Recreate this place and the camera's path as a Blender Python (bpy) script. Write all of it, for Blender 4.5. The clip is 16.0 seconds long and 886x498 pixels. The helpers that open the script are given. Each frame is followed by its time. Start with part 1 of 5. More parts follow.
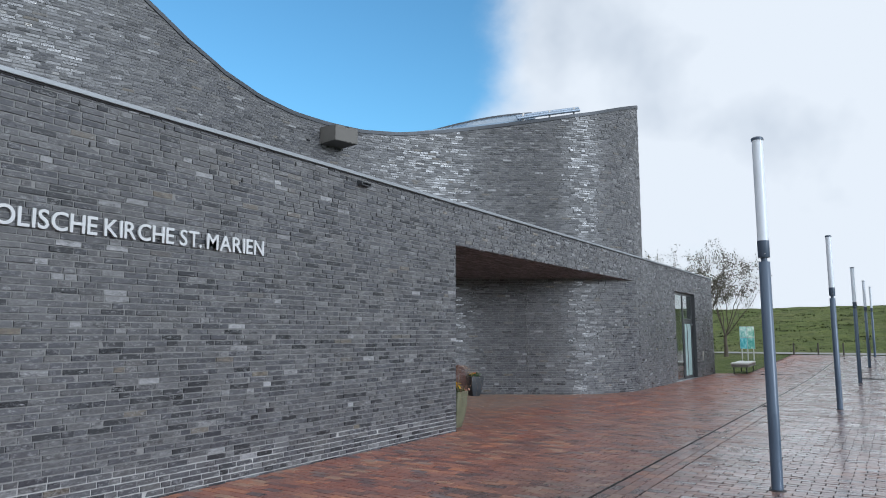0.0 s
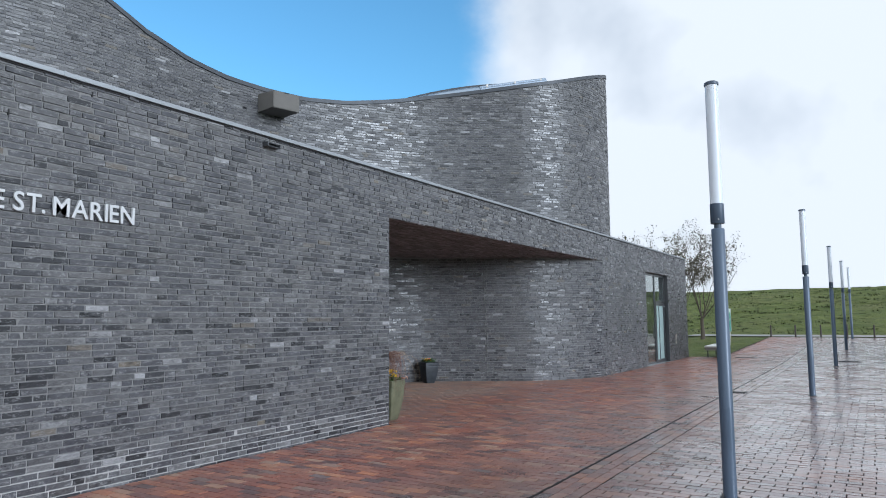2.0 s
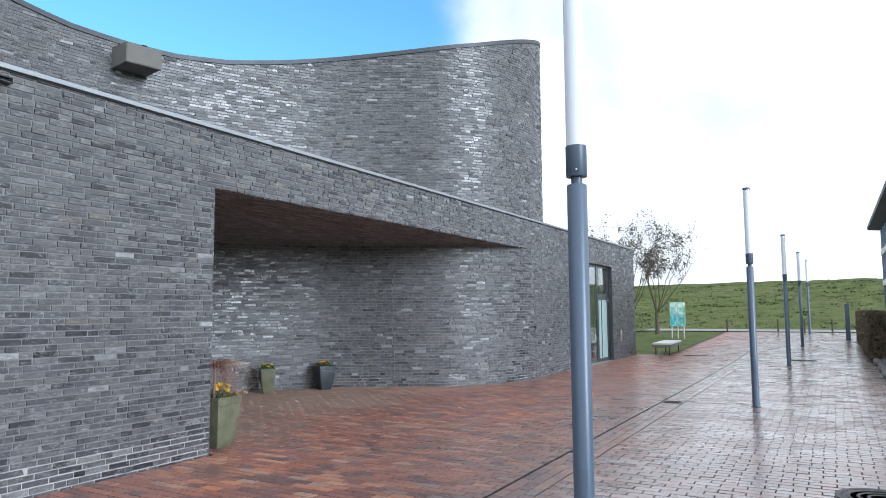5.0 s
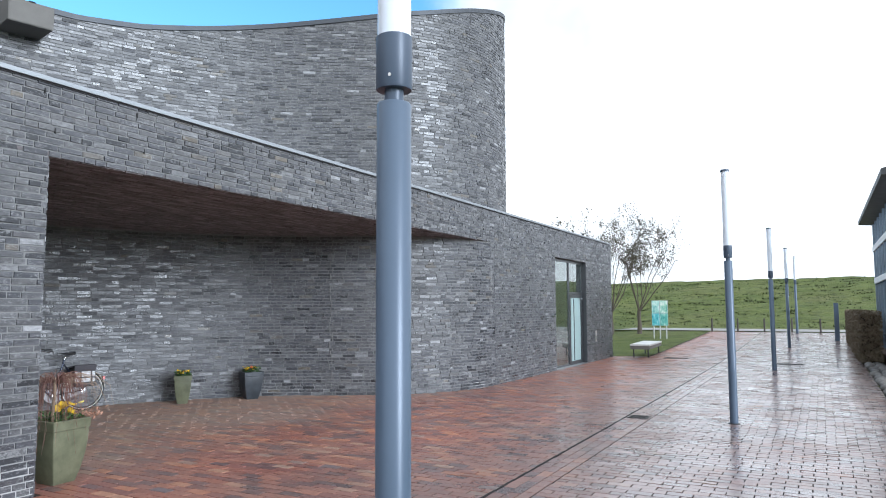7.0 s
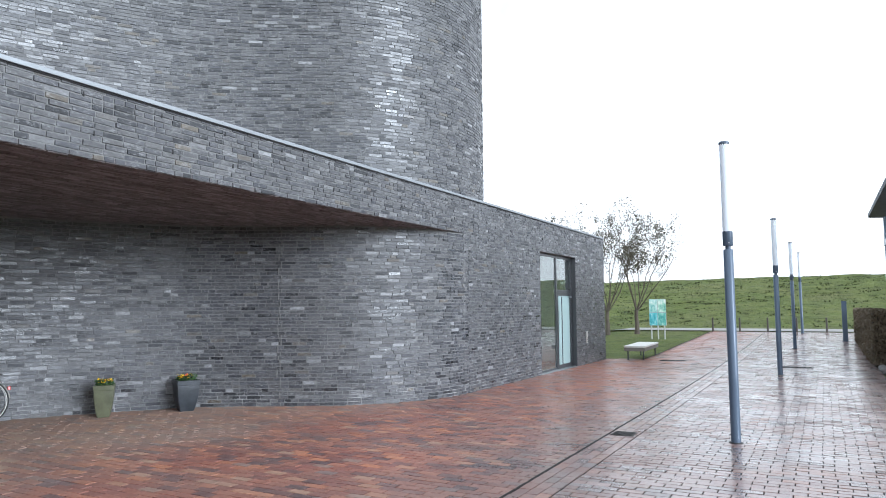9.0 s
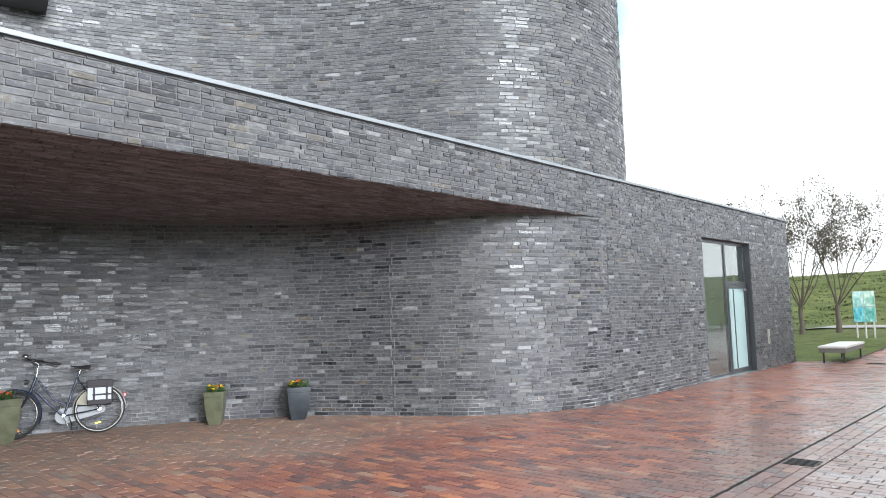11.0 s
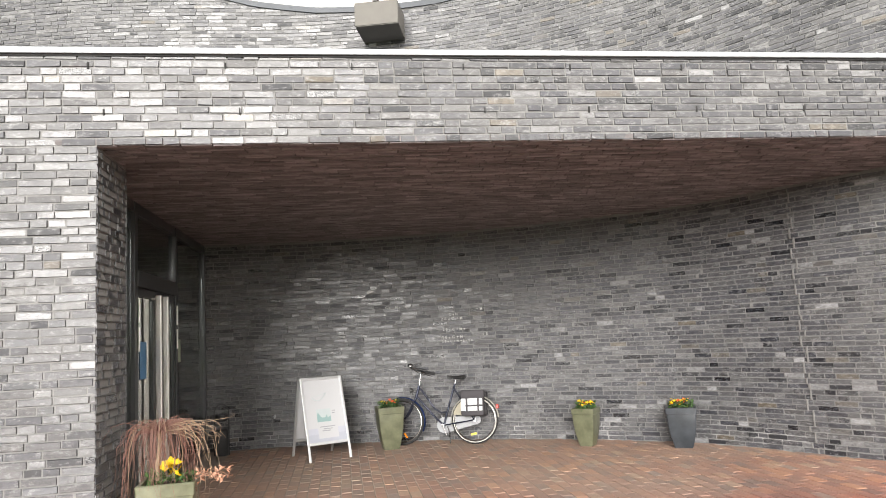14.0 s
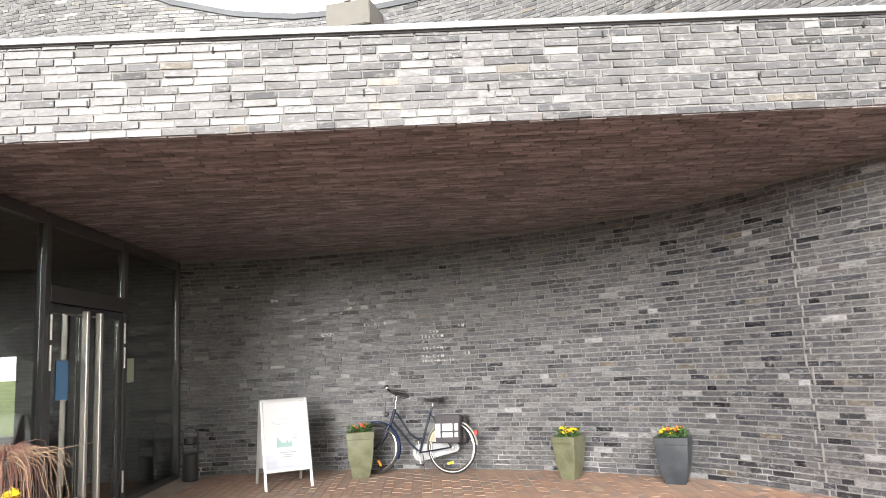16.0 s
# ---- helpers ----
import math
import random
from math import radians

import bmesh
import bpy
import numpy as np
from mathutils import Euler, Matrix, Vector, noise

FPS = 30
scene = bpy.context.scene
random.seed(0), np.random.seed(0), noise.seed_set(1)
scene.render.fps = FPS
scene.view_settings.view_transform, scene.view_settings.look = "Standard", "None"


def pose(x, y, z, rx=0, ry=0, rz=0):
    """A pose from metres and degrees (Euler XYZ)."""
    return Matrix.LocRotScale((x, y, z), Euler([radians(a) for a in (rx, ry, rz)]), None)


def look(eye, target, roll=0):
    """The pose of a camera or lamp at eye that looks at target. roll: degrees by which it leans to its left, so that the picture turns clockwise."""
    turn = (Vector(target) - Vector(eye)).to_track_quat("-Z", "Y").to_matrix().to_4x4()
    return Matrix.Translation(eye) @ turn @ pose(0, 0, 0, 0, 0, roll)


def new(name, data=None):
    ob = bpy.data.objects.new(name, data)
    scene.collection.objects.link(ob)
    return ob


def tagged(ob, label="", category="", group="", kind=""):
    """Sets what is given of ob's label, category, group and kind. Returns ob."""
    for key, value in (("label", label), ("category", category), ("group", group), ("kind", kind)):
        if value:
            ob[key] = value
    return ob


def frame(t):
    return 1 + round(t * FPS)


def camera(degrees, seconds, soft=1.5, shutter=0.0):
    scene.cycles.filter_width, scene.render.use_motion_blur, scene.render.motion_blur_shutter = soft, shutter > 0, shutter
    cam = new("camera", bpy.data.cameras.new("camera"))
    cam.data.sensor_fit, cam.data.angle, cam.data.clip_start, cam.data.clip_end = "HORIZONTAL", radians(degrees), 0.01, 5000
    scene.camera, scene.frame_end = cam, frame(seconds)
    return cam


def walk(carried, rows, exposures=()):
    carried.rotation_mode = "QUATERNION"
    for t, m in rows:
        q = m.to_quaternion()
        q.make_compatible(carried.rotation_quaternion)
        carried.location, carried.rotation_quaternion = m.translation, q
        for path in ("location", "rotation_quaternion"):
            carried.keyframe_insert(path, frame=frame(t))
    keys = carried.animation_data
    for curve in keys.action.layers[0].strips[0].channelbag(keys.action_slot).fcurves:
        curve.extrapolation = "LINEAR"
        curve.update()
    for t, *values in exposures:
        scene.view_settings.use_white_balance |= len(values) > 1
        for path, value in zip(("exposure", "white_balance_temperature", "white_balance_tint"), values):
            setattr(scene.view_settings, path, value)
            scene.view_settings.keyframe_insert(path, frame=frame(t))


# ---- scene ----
from mathutils import geometry

cam = camera(65.2, 16.0, soft=1.0)
PATH = [
    (0, (-0.077, 0.14, 1.645), (-1.157, 1.806, 1.89), -0.1),
    (0.5, (-0.015, 0.393, 1.629), (-1.091, 2.063, 1.863), -0.2),
    (1, (0.034, 0.801, 1.652), (-1.026, 2.482, 1.872), -0.3),
    (1.5, (-0.05, 1.205, 1.636), (-1.101, 2.894, 1.846), -0.4),
    (2, (-0.049, 1.64, 1.618), (-1.095, 3.332, 1.818), -0.4),
    (2.5, (0.011, 2.089, 1.638), (-1.03, 3.787, 1.829), -0.5),
    (3, (0.022, 2.515, 1.659), (-1.0, 4.224, 1.849), -0.4),
    (3.5, (0.037, 3.045, 1.669), (-0.96, 4.769, 1.857), -0.4),
    (3.7, (0.066, 3.235, 1.69), (-0.924, 4.962, 1.877), -0.3),
    (6, (0.057, 5.488, 1.695), (-0.909, 7.231, 1.867), -0.4),
    (6.5, (0.06, 5.986, 1.715), (-0.897, 7.734, 1.886), -0.2),
    (7, (0.019, 6.464, 1.737), (-0.934, 8.214, 1.906), -0.2),
    (7.5, (-0.016, 6.891, 1.752), (-0.964, 8.644, 1.921), -0.4),
    (8, (-0.043, 7.369, 1.743), (-0.991, 9.122, 1.909), -0.2),
    (8.2, (-0.073, 7.533, 1.741), (-1.019, 9.287, 1.909), -0.3),
    (10.3, (-0.184, 9.44, 1.628), (-1.29, 11.097, 1.805), -1.0),
    (10.5, (-0.181, 9.615, 1.62), (-1.378, 11.207, 1.802), -1.3),
    (11, (-0.291, 10.001, 1.608), (-1.65, 11.456, 1.795), -1.6),
    (11.5, (-0.417, 10.402, 1.593), (-1.83, 11.805, 1.78), -1.7),
    (12, (-0.459, 10.776, 1.621), (-2.018, 12.016, 1.807), -2.0),
    (12.5, (-0.556, 11.21, 1.597), (-2.345, 12.081, 1.802), -2.5),
    (13, (-0.668, 11.587, 1.592), (-2.575, 12.146, 1.809), -2.8),
    (13.5, (-0.791, 11.994, 1.636), (-2.747, 12.347, 1.861), -3.05),
    (14, (-1.007, 12.256, 1.664), (-2.971, 12.552, 1.899), -3.05),
    (14.5, (-1.171, 12.589, 1.655), (-3.141, 12.806, 1.927), -3.15),
    (15, (-1.357, 12.963, 1.647), (-3.332, 13.056, 1.947), -3.25),
    (15.5, (-1.563, 13.352, 1.599), (-3.538, 13.398, 1.908), -3.25),
    (16, (-1.676, 13.858, 1.549), (-3.651, 13.921, 1.856), -3.1),
]

EXPOSURES = [(0, -0.80, 5700, 7), (3.5, -0.52, 5600, 7), (6.0, -0.20, 5700, 7), (8.0, -0.15, 5650, 7), (10.5, 0.08, 5850, 7), (12.0, 0.32, 6550, 9), (13.0, 0.54, 6900, 10), (14.5, 0.65, 6900, 10), (15.5, 0.78, 6900, 10), (16.0, 1.05, 6900, 10)]
walk(cam, [(t, look(eye, target, roll)) for t, eye, target, roll in PATH], EXPOSURES)

# ---------- light ----------
SUN_ELEV, SUN_YAW = 13.0, 104.0      # degrees; yaw from +y towards +x
world = bpy.data.worlds.new("sky")
scene.world = world
world.use_nodes = True
wt = world.node_tree
for n in list(wt.nodes):
    wt.nodes.remove(n)


def wnode(kind, **props):
    n = wt.nodes.new(kind)
    for k, v in props.items():
        n.inputs[k].default_value = v
    return n


w_out = wnode("ShaderNodeOutputWorld")
w_bg = wnode("ShaderNodeBackground", Strength=0.1)
w_sky = wnode("ShaderNodeTexSky")
w_sky.sky_type, w_sky.sun_disc = "NISHITA", False
w_sky.sun_elevation, w_sky.sun_rotation = radians(SUN_ELEV), radians(SUN_YAW)
w_sky.air_density, w_sky.dust_density, w_sky.ozone_density = 1.0, 0.6, 2.0
w_co = wnode("ShaderNodeTexCoord")
w_noise = wnode("ShaderNodeTexNoise", Scale=2.3, Detail=7.0, Roughness=0.55, Distortion=0.3)
w_fine = wnode("ShaderNodeTexNoise", Scale=3.2, Detail=5.0, Roughness=0.5)
w_dot = wt.nodes.new("ShaderNodeVectorMath")
w_dot.operation = "DOT_PRODUCT"
hole = Vector((-math.sin(radians(50)) * 0.90, math.cos(radians(50)) * 0.90, 0.44)).normalized()
w_dot.inputs[1].default_value = hole
w_gap = wt.nodes.new("ShaderNodeMapRange")
w_gap.inputs["From Min"].default_value, w_gap.inputs["From Max"].default_value = 0.88, 0.985
w_gap.inputs["To Min"].default_value, w_gap.inputs["To Max"].default_value = 0.34, -0.24
w_add = wt.nodes.new("ShaderNodeMath")
w_ramp = wt.nodes.new("ShaderNodeMapRange")
w_ramp.interpolation_type = "SMOOTHSTEP"
w_ramp.inputs["From Min"].default_value, w_ramp.inputs["From Max"].default_value = 0.42, 0.72
w_mix = wt.nodes.new("ShaderNodeMix")
w_mix.data_type = "RGBA"
w_cloud = wt.nodes.new("ShaderNodeMix")
w_cloud.data_type = "RGBA"
w_cloud.inputs["A"].default_value, w_cloud.inputs["B"].default_value = (8.2, 8.6, 9.2, 1), (13.3, 13.1, 12.9, 1)
# clouds are brighter towards the sun behind them
w_sun = wt.nodes.new("ShaderNodeVectorMath")
w_sun.operation = "DOT_PRODUCT"
w_sun.inputs[1].default_value = (math.sin(radians(SUN_YAW)) * math.cos(radians(SUN_ELEV)), math.cos(radians(SUN_YAW)) * math.cos(radians(SUN_ELEV)), math.sin(radians(SUN_ELEV)))
w_glow = wt.nodes.new("ShaderNodeMapRange")
w_glow.inputs["From Min"].default_value, w_glow.inputs["From Max"].default_value = 0.0, 1.0
w_glow.inputs["To Min"].default_value, w_glow.inputs["To Max"].default_value = 1.15, 1.9
w_lit = wt.nodes.new("ShaderNodeMix")
w_lit.data_type, w_lit.blend_type = "RGBA", "MULTIPLY"
w_lit.inputs["Factor"].default_value = 1.0
wl = wt.links.new
for n in (w_noise, w_fine):
    wl(w_co.outputs["Generated"], n.inputs["Vector"])
wl(w_co.outputs["Generated"], w_dot.inputs[0])
wl(w_dot.outputs["Value"], w_gap.inputs["Value"])
wl(w_noise.outputs["Fac"], w_add.inputs[0])
wl(w_gap.outputs["Result"], w_add.inputs[1])
wl(w_add.outputs[0], w_ramp.inputs["Value"])
w_puff = wt.nodes.new("ShaderNodeMapRange")
w_puff.inputs["From Min"].default_value, w_puff.inputs["From Max"].default_value = 0.22, 0.42
# a grey bank beside the blue gap
w_side = wt.nodes.new("ShaderNodeVectorMath")
w_side.operation = "DOT_PRODUCT"
w_side.inputs[1].default_value = Vector((-math.sin(radians(26)) * 0.93, math.cos(radians(26)) * 0.93, 0.36)).normalized()
w_bank = wt.nodes.new("ShaderNodeMapRange")
w_bank.interpolation_type = "SMOOTHSTEP"
w_bank.inputs["From Min"].default_value, w_bank.inputs["From Max"].default_value = 0.955, 0.995
w_bank.inputs["To Min"].default_value, w_bank.inputs["To Max"].default_value = 0.0, -0.13
w_thick = wt.nodes.new("ShaderNodeMath")
wl(w_co.outputs["Generated"], w_side.inputs[0])
wl(w_side.outputs["Value"], w_bank.inputs["Value"])
wl(w_fine.outputs["Fac"], w_thick.inputs[0])
wl(w_bank.outputs["Result"], w_thick.inputs[1])
wl(w_thick.outputs[0], w_puff.inputs["Value"])
wl(w_puff.outputs["Result"], w_cloud.inputs["Factor"])
w_deep = wt.nodes.new("ShaderNodeMix")
w_deep.data_type, w_deep.blend_type = "RGBA", "MULTIPLY"
w_deep.inputs["Factor"].default_value, w_deep.inputs["B"].default_value = 1.0, (2.45, 3.45, 3.55, 1)
wl(w_sky.outputs[0], w_deep.inputs["A"])
wl(w_ramp.outputs["Result"], w_mix.inputs["Factor"])
wl(w_deep.outputs["Result"], w_mix.inputs["A"])
wl(w_cloud.outputs["Result"], w_lit.inputs["A"])
wl(w_lit.outputs["Result"], w_mix.inputs["B"])
wl(w_co.outputs["Generated"], w_sun.inputs[0])
wl(w_sun.outputs["Value"], w_glow.inputs["Value"])
wl(w_glow.outputs["Result"], w_lit.inputs["B"])
wl(w_mix.outputs["Result"], w_bg.inputs["Color"])
wl(w_bg.outputs[0], w_out.inputs["Surface"])

sun = new("sun", bpy.data.lights.new("sun", "SUN"))
sun.data.energy, sun.data.angle, sun.data.color = 2.9, radians(23), (0.985, 0.99, 1.0)
se, sy = radians(SUN_ELEV), radians(SUN_YAW)
sun.matrix_world = look((20 * math.sin(sy) * math.cos(se), 20 * math.cos(sy) * math.cos(se), 20 * math.sin(se)), (0, 0, 0))


# ---------- materials ----------
class Nodes:
    """A principled material and short ways to add nodes to it."""

    def __init__(self, name, color=(0.5, 0.5, 0.5), rough=0.6, metal=0.0, spec=0.5):
        self.m = bpy.data.materials.new(name)
        self.m.use_nodes = True
        self.t = self.m.node_tree
        self.b = self.t.nodes["Principled BSDF"]
        self.b.inputs["Base Color"].default_value = (*color, 1)
        self.b.inputs["Roughness"].default_value = rough
        self.b.inputs["Metallic"].default_value = metal
        self.b.inputs["Specular IOR Level"].default_value = spec

    def add(self, kind, **props):
        n = self.t.nodes.new(kind)
        for k, v in props.items():
            n.inputs[k].default_value = v
        return n

    def link(self, a, b):
        self.t.links.new(a, b)

    def position(self, scale=(1, 1, 1)):
        g = self.add("ShaderNodeNewGeometry")
        v = self.add("ShaderNodeVectorMath")
        v.operation = "MULTIPLY"
        v.inputs[1].default_value = scale
        self.link(g.outputs["Position"], v.inputs[0])
        return v.outputs[0]

    def noise(self, scale, detail=5.0, stretch=(1, 1, 1), rough=0.6):
        n = self.add("ShaderNodeTexNoise", Scale=scale, Detail=detail, Roughness=rough)
        self.link(self.position(stretch), n.inputs["Vector"])
        return n.outputs["Fac"]

    def math(self, op, a, b=None):
        n = self.add("ShaderNodeMath")
        n.operation = op
        for i, v in enumerate((a, b)):
            if v is None:
                continue
            if isinstance(v, (int, float)):
                n.inputs[i].default_value = v
            else:
                self.link(v, n.inputs[i])
        return n.outputs[0]

    def ramp(self, fac, stops, constant=False):
        n = self.add("ShaderNodeValToRGB")
        if constant:
            n.color_ramp.interpolation = "CONSTANT"
        e = n.color_ramp.elements
        while len(e) < len(stops):
            e.new(0.5)
        for i, (p, c) in enumerate(stops):
            e[i].position = p
            e[i].color = (*c, 1) if len(c) == 3 else c
        self.link(fac, n.inputs[0])
        return n.outputs[0]

    def span(self, fac, lo, hi, a=0.0, b=1.0):
        n = self.add("ShaderNodeMapRange")
        for k, v in (("From Min", a), ("From Max", b), ("To Min", lo), ("To Max", hi)):
            n.inputs[k].default_value = v
        self.link(fac, n.inputs["Value"])
        return n.outputs["Result"]

    def mix(self, fac, a, b, blend="MIX"):
        n = self.add("ShaderNodeMix")
        n.data_type, n.blend_type = "RGBA", blend
        for key, v in (("Factor", fac), ("A", a), ("B", b)):
            if isinstance(v, (int, float)):
                n.inputs[key].default_value = v
            elif isinstance(v, tuple):
                n.inputs[key].default_value = (*v, 1)
            else:
                self.link(v, n.inputs[key])
        return n.outputs["Result"]

    def color(self, c):
        self.link(c, self.b.inputs["Base Color"])

    def rough(self, r):
        self.link(r, self.b.inputs["Roughness"])

    def bump(self, h, strength=0.4, distance=0.004):
        n = self.add("ShaderNodeBump", Strength=strength, Distance=distance)
        self.link(h, n.inputs["Height"])
        self.link(n.outputs[0], self.b.inputs["Normal"])

    def piece(self):
        """A number from 0 to 1 that differs from piece to piece."""
        g, o = self.add("ShaderNodeNewGeometry"), self.add("ShaderNodeObjectInfo")
        return self.math("FRACT", self.math("ADD", g.outputs["Random Per Island"], o.outputs["Random"]))


def painted(name, color, rough=0.45, metal=0.0, vary=0.12, scale=6.0, spec=0.5, bump=0.08):
    """A coat or plain stuff with slight unevenness at two scales."""
    k = Nodes(name, color, rough, metal, spec)
    big, small = k.noise(scale, 4), k.noise(scale * 22, 3)
    v = k.math("ADD", k.span(big, 1 - vary, 1 + vary), k.span(small, -vary * 0.4, vary * 0.4))
    k.color(k.mix(1.0, color, v, "MULTIPLY"))
    k.rough(k.span(big, rough * 0.8, min(1, rough * 1.25)))
    if bump:
        k.bump(small, bump, 0.002)
    return k.m


def wall_brick(name):
    """Hard-burnt clinker with a glassy skin: grey, a few near black, a few pale or tan."""
    k = Nodes(name, rough=0.4)
    k.b.inputs["IOR"].default_value = 1.62
    r = k.piece()
    tone = k.ramp(r, [(0.0, (0.008, 0.009, 0.012)), (0.095, (0.013, 0.014, 0.018)), (0.115, (0.036, 0.037, 0.043)), (0.30, (0.056, 0.056, 0.061)),
                      (0.55, (0.070, 0.069, 0.070)), (0.74, (0.086, 0.084, 0.082)), (0.835, (0.060, 0.060, 0.065)), (0.847, (0.120, 0.100, 0.072)), (0.86, (0.086, 0.083, 0.079)),
                      (0.91, (0.080, 0.079, 0.081)), (0.955, (0.120, 0.118, 0.115)), (0.985, (0.18, 0.178, 0.174)), (1.0, (0.27, 0.267, 0.262))])
    cloud = k.noise(15, 6, (1, 1, 2.6), 0.7)
    grain = k.noise(120, 4)
    tone = k.mix(1.0, tone, k.span(cloud, 0.45, 1.55, 0.25, 0.75), "MULTIPLY")
    # pale flecks: mottling and bloom, plus sky glints put into the colour
    tone = k.mix(k.span(k.noise(13, 9, (1, 1, 2.6), 0.82), 0.0, 0.75, 0.525, 0.62), tone, (0.26, 0.257, 0.25))
    tone = k.mix(k.span(k.noise(9, 9, (1, 1, 2.6), 0.82), 0.0, 0.75, 0.525, 0.62), tone, (0.022, 0.022, 0.026))
    tone = k.mix(1.0, tone, k.span(k.noise(0.6, 4), 0.85, 1.15, 0.3, 0.7), "MULTIPLY")
    tone = k.mix(1.0, tone, k.span(grain, 0.7, 1.3), "MULTIPLY")
    k.color(k.mix(1.0, tone, (0.98, 1.0, 1.06), "MULTIPLY"))
    gloss = k.math("FRACT", k.math("MULTIPLY", r, 37.7))
    k.rough(k.math("ADD", k.span(gloss, 0.19, 0.64), k.span(cloud, -0.10, 0.16)))
    k.bump(k.math("ADD", k.math("MULTIPLY", grain, 0.5), k.math("MULTIPLY", cloud, 1.0)), 0.5, 0.005)
    return k.m


def mortar(name, a, b, reach=0.2, share=(0.50, 0.62)):
    """Grey mortar with white lime bloom in the lowest courses."""
    k = Nodes(name, rough=0.9, spec=0.2)
    body = k.mix(k.noise(3.0, 6), a, b)
    g = k.add("ShaderNodeSeparateXYZ")
    k.link(k.position(), g.inputs[0])
    low = k.math("ADD", g.outputs["Z"], k.span(k.noise(1.1, 5), -0.12, 0.12))
    spots = k.span(k.noise(1.7, 5), 0.0, 1.0, *share)
    body = k.mix(k.math("MULTIPLY", spots, k.span(low, 0.95, 0.0, reach, reach + 0.12)), body, (0.40, 0.395, 0.39))
    k.color(k.mix(1.0, body, k.span(k.noise(30, 4), 0.75, 1.25), "MULTIPLY"))
    k.bump(k.noise(160, 4), 0.6, 0.004)
    return k.m


def rain_reach(k, a=-9.4, b=-6.0):
    """How wet the paving is: dry deep under the porch roof, wet in the open."""
    g = k.add("ShaderNodeSeparateXYZ")
    k.link(k.position(), g.inputs[0])
    n = k.add("ShaderNodeMapRange")
    n.interpolation_type = "SMOOTHSTEP"
    n.inputs["From Min"].default_value, n.inputs["From Max"].default_value = a, b
    k.link(k.math("ADD", g.outputs["X"], k.span(k.noise(0.5, 4), -1.2, 1.2)), n.inputs["Value"])
    return n.outputs["Result"]


def paver(name):
    k = Nodes(name, rough=0.35)
    r = k.piece()
    tone = k.ramp(r, [(0.0, (0.075, 0.045, 0.048)), (0.18, (0.155, 0.062, 0.050)), (0.40, (0.235, 0.085, 0.055)), (0.60, (0.270, 0.115, 0.074)),
                      (0.76, (0.185, 0.074, 0.060)), (0.88, (0.360, 0.145, 0.072)), (0.95, (0.300, 0.190, 0.13)), (1.0, (0.105, 0.085, 0.095))])
    patch = k.noise(0.55, 5)
    tone = k.mix(k.span(patch, 0.0, 0.55, 0.42, 0.68), tone, (0.155, 0.115, 0.098))
    tone = k.mix(1.0, tone, k.span(k.noise(24, 5), 0.62, 1.38), "MULTIPLY")
    wet = rain_reach(k)
    dusty = k.mix(0.62, k.mix(1.0, tone, (1.6, 1.75, 1.75), "MULTIPLY"), (0.39, 0.30, 0.24))
    sheet = rain_reach(k, -5.2, -1.6)
    # wet tone; grey sky sheen is mixed into the colour towards the open side
    wet_sheen = k.mix(k.span(sheet, 0.12, 0.66), k.mix(1.0, tone, (1.28, 1.22, 1.22), "MULTIPLY"), (0.135, 0.122, 0.118))
    k.color(k.mix(wet, dusty, wet_sheen))
    k.rough(k.math("ADD", k.span(wet, 0.72, 0.0), k.math("ADD", k.math("MULTIPLY", wet, k.math("ADD", k.span(sheet, 0.0, -0.10), k.span(k.noise(1.3, 5), 0.26, 0.48, 0.3, 0.7))), k.span(r, -0.03, 0.14))))
    k.link(k.math("MULTIPLY", k.span(sheet, 0.15, 1.0), k.math("MULTIPLY", wet, k.span(k.noise(0.9, 4), 0.45, 1.0, 0.35, 0.65))), k.b.inputs["Coat Weight"])
    k.b.inputs["Coat Roughness"].default_value = 0.17
    k.bump(k.math("ADD", k.noise(60, 4), k.math("MULTIPLY", k.noise(14, 3), 1.2)), 0.28, 0.006)
    return k.m


def grass_mat(name, a, b, c):
    k = Nodes(name, rough=0.85, spec=0.2)
    n = k.noise(0.7, 8)
    t = k.mix(k.span(n, 0, 1, 0.35, 0.65), a, b)
    t = k.mix(k.span(k.noise(0.18, 6), 0, 0.6, 0.5, 0.7), t, c)
    t = k.mix(1.0, t, k.span(k.noise(38, 5), 0.55, 1.45), "MULTIPLY")
    t = k.mix(k.span(k.noise(1.6, 7, (1, 1.6, 1)), 0.0, 0.75, 0.52, 0.68), t, (0.035, 0.042, 0.014))
    k.color(t)
    k.bump(k.math("ADD", k.noise(30, 5), k.math("MULTIPLY", k.noise(2.4, 6, (1, 1.5, 1)), 4.0)), 0.9, 0.08)
    return k.m


def glass_mat(name, tint=(0.86, 0.92, 0.90), rough=0.01):
    k = Nodes(name, tint, rough)
    k.b.inputs["Transmission Weight"].default_value = 1.0
    k.b.inputs["IOR"].default_value = 1.5
    return k.m


M_BRICK = wall_brick("dark clinker brick")
M_MORTAR = mortar("grey mortar with lime spots", (0.150, 0.149, 0.149), (0.25, 0.248, 0.246))
M_MORTAR_FRONT = mortar("grey mortar with a limy foot", (0.150, 0.149, 0.149), (0.25, 0.248, 0.246), 0.26, (0.30, 0.42))
M_PAVER = paver("wet clinker paver")
k = Nodes("paving joint sand", rough=0.9, spec=0.2)
k.color(k.mix(rain_reach(k), k.mix(k.noise(4, 5), (0.27, 0.23, 0.19), (0.42, 0.36, 0.31)), k.mix(k.noise(3, 6), (0.012, 0.011, 0.011), (0.035, 0.030, 0.028))))
k.bump(k.noise(160, 4), 0.6, 0.004)
M_JOINT = k.m
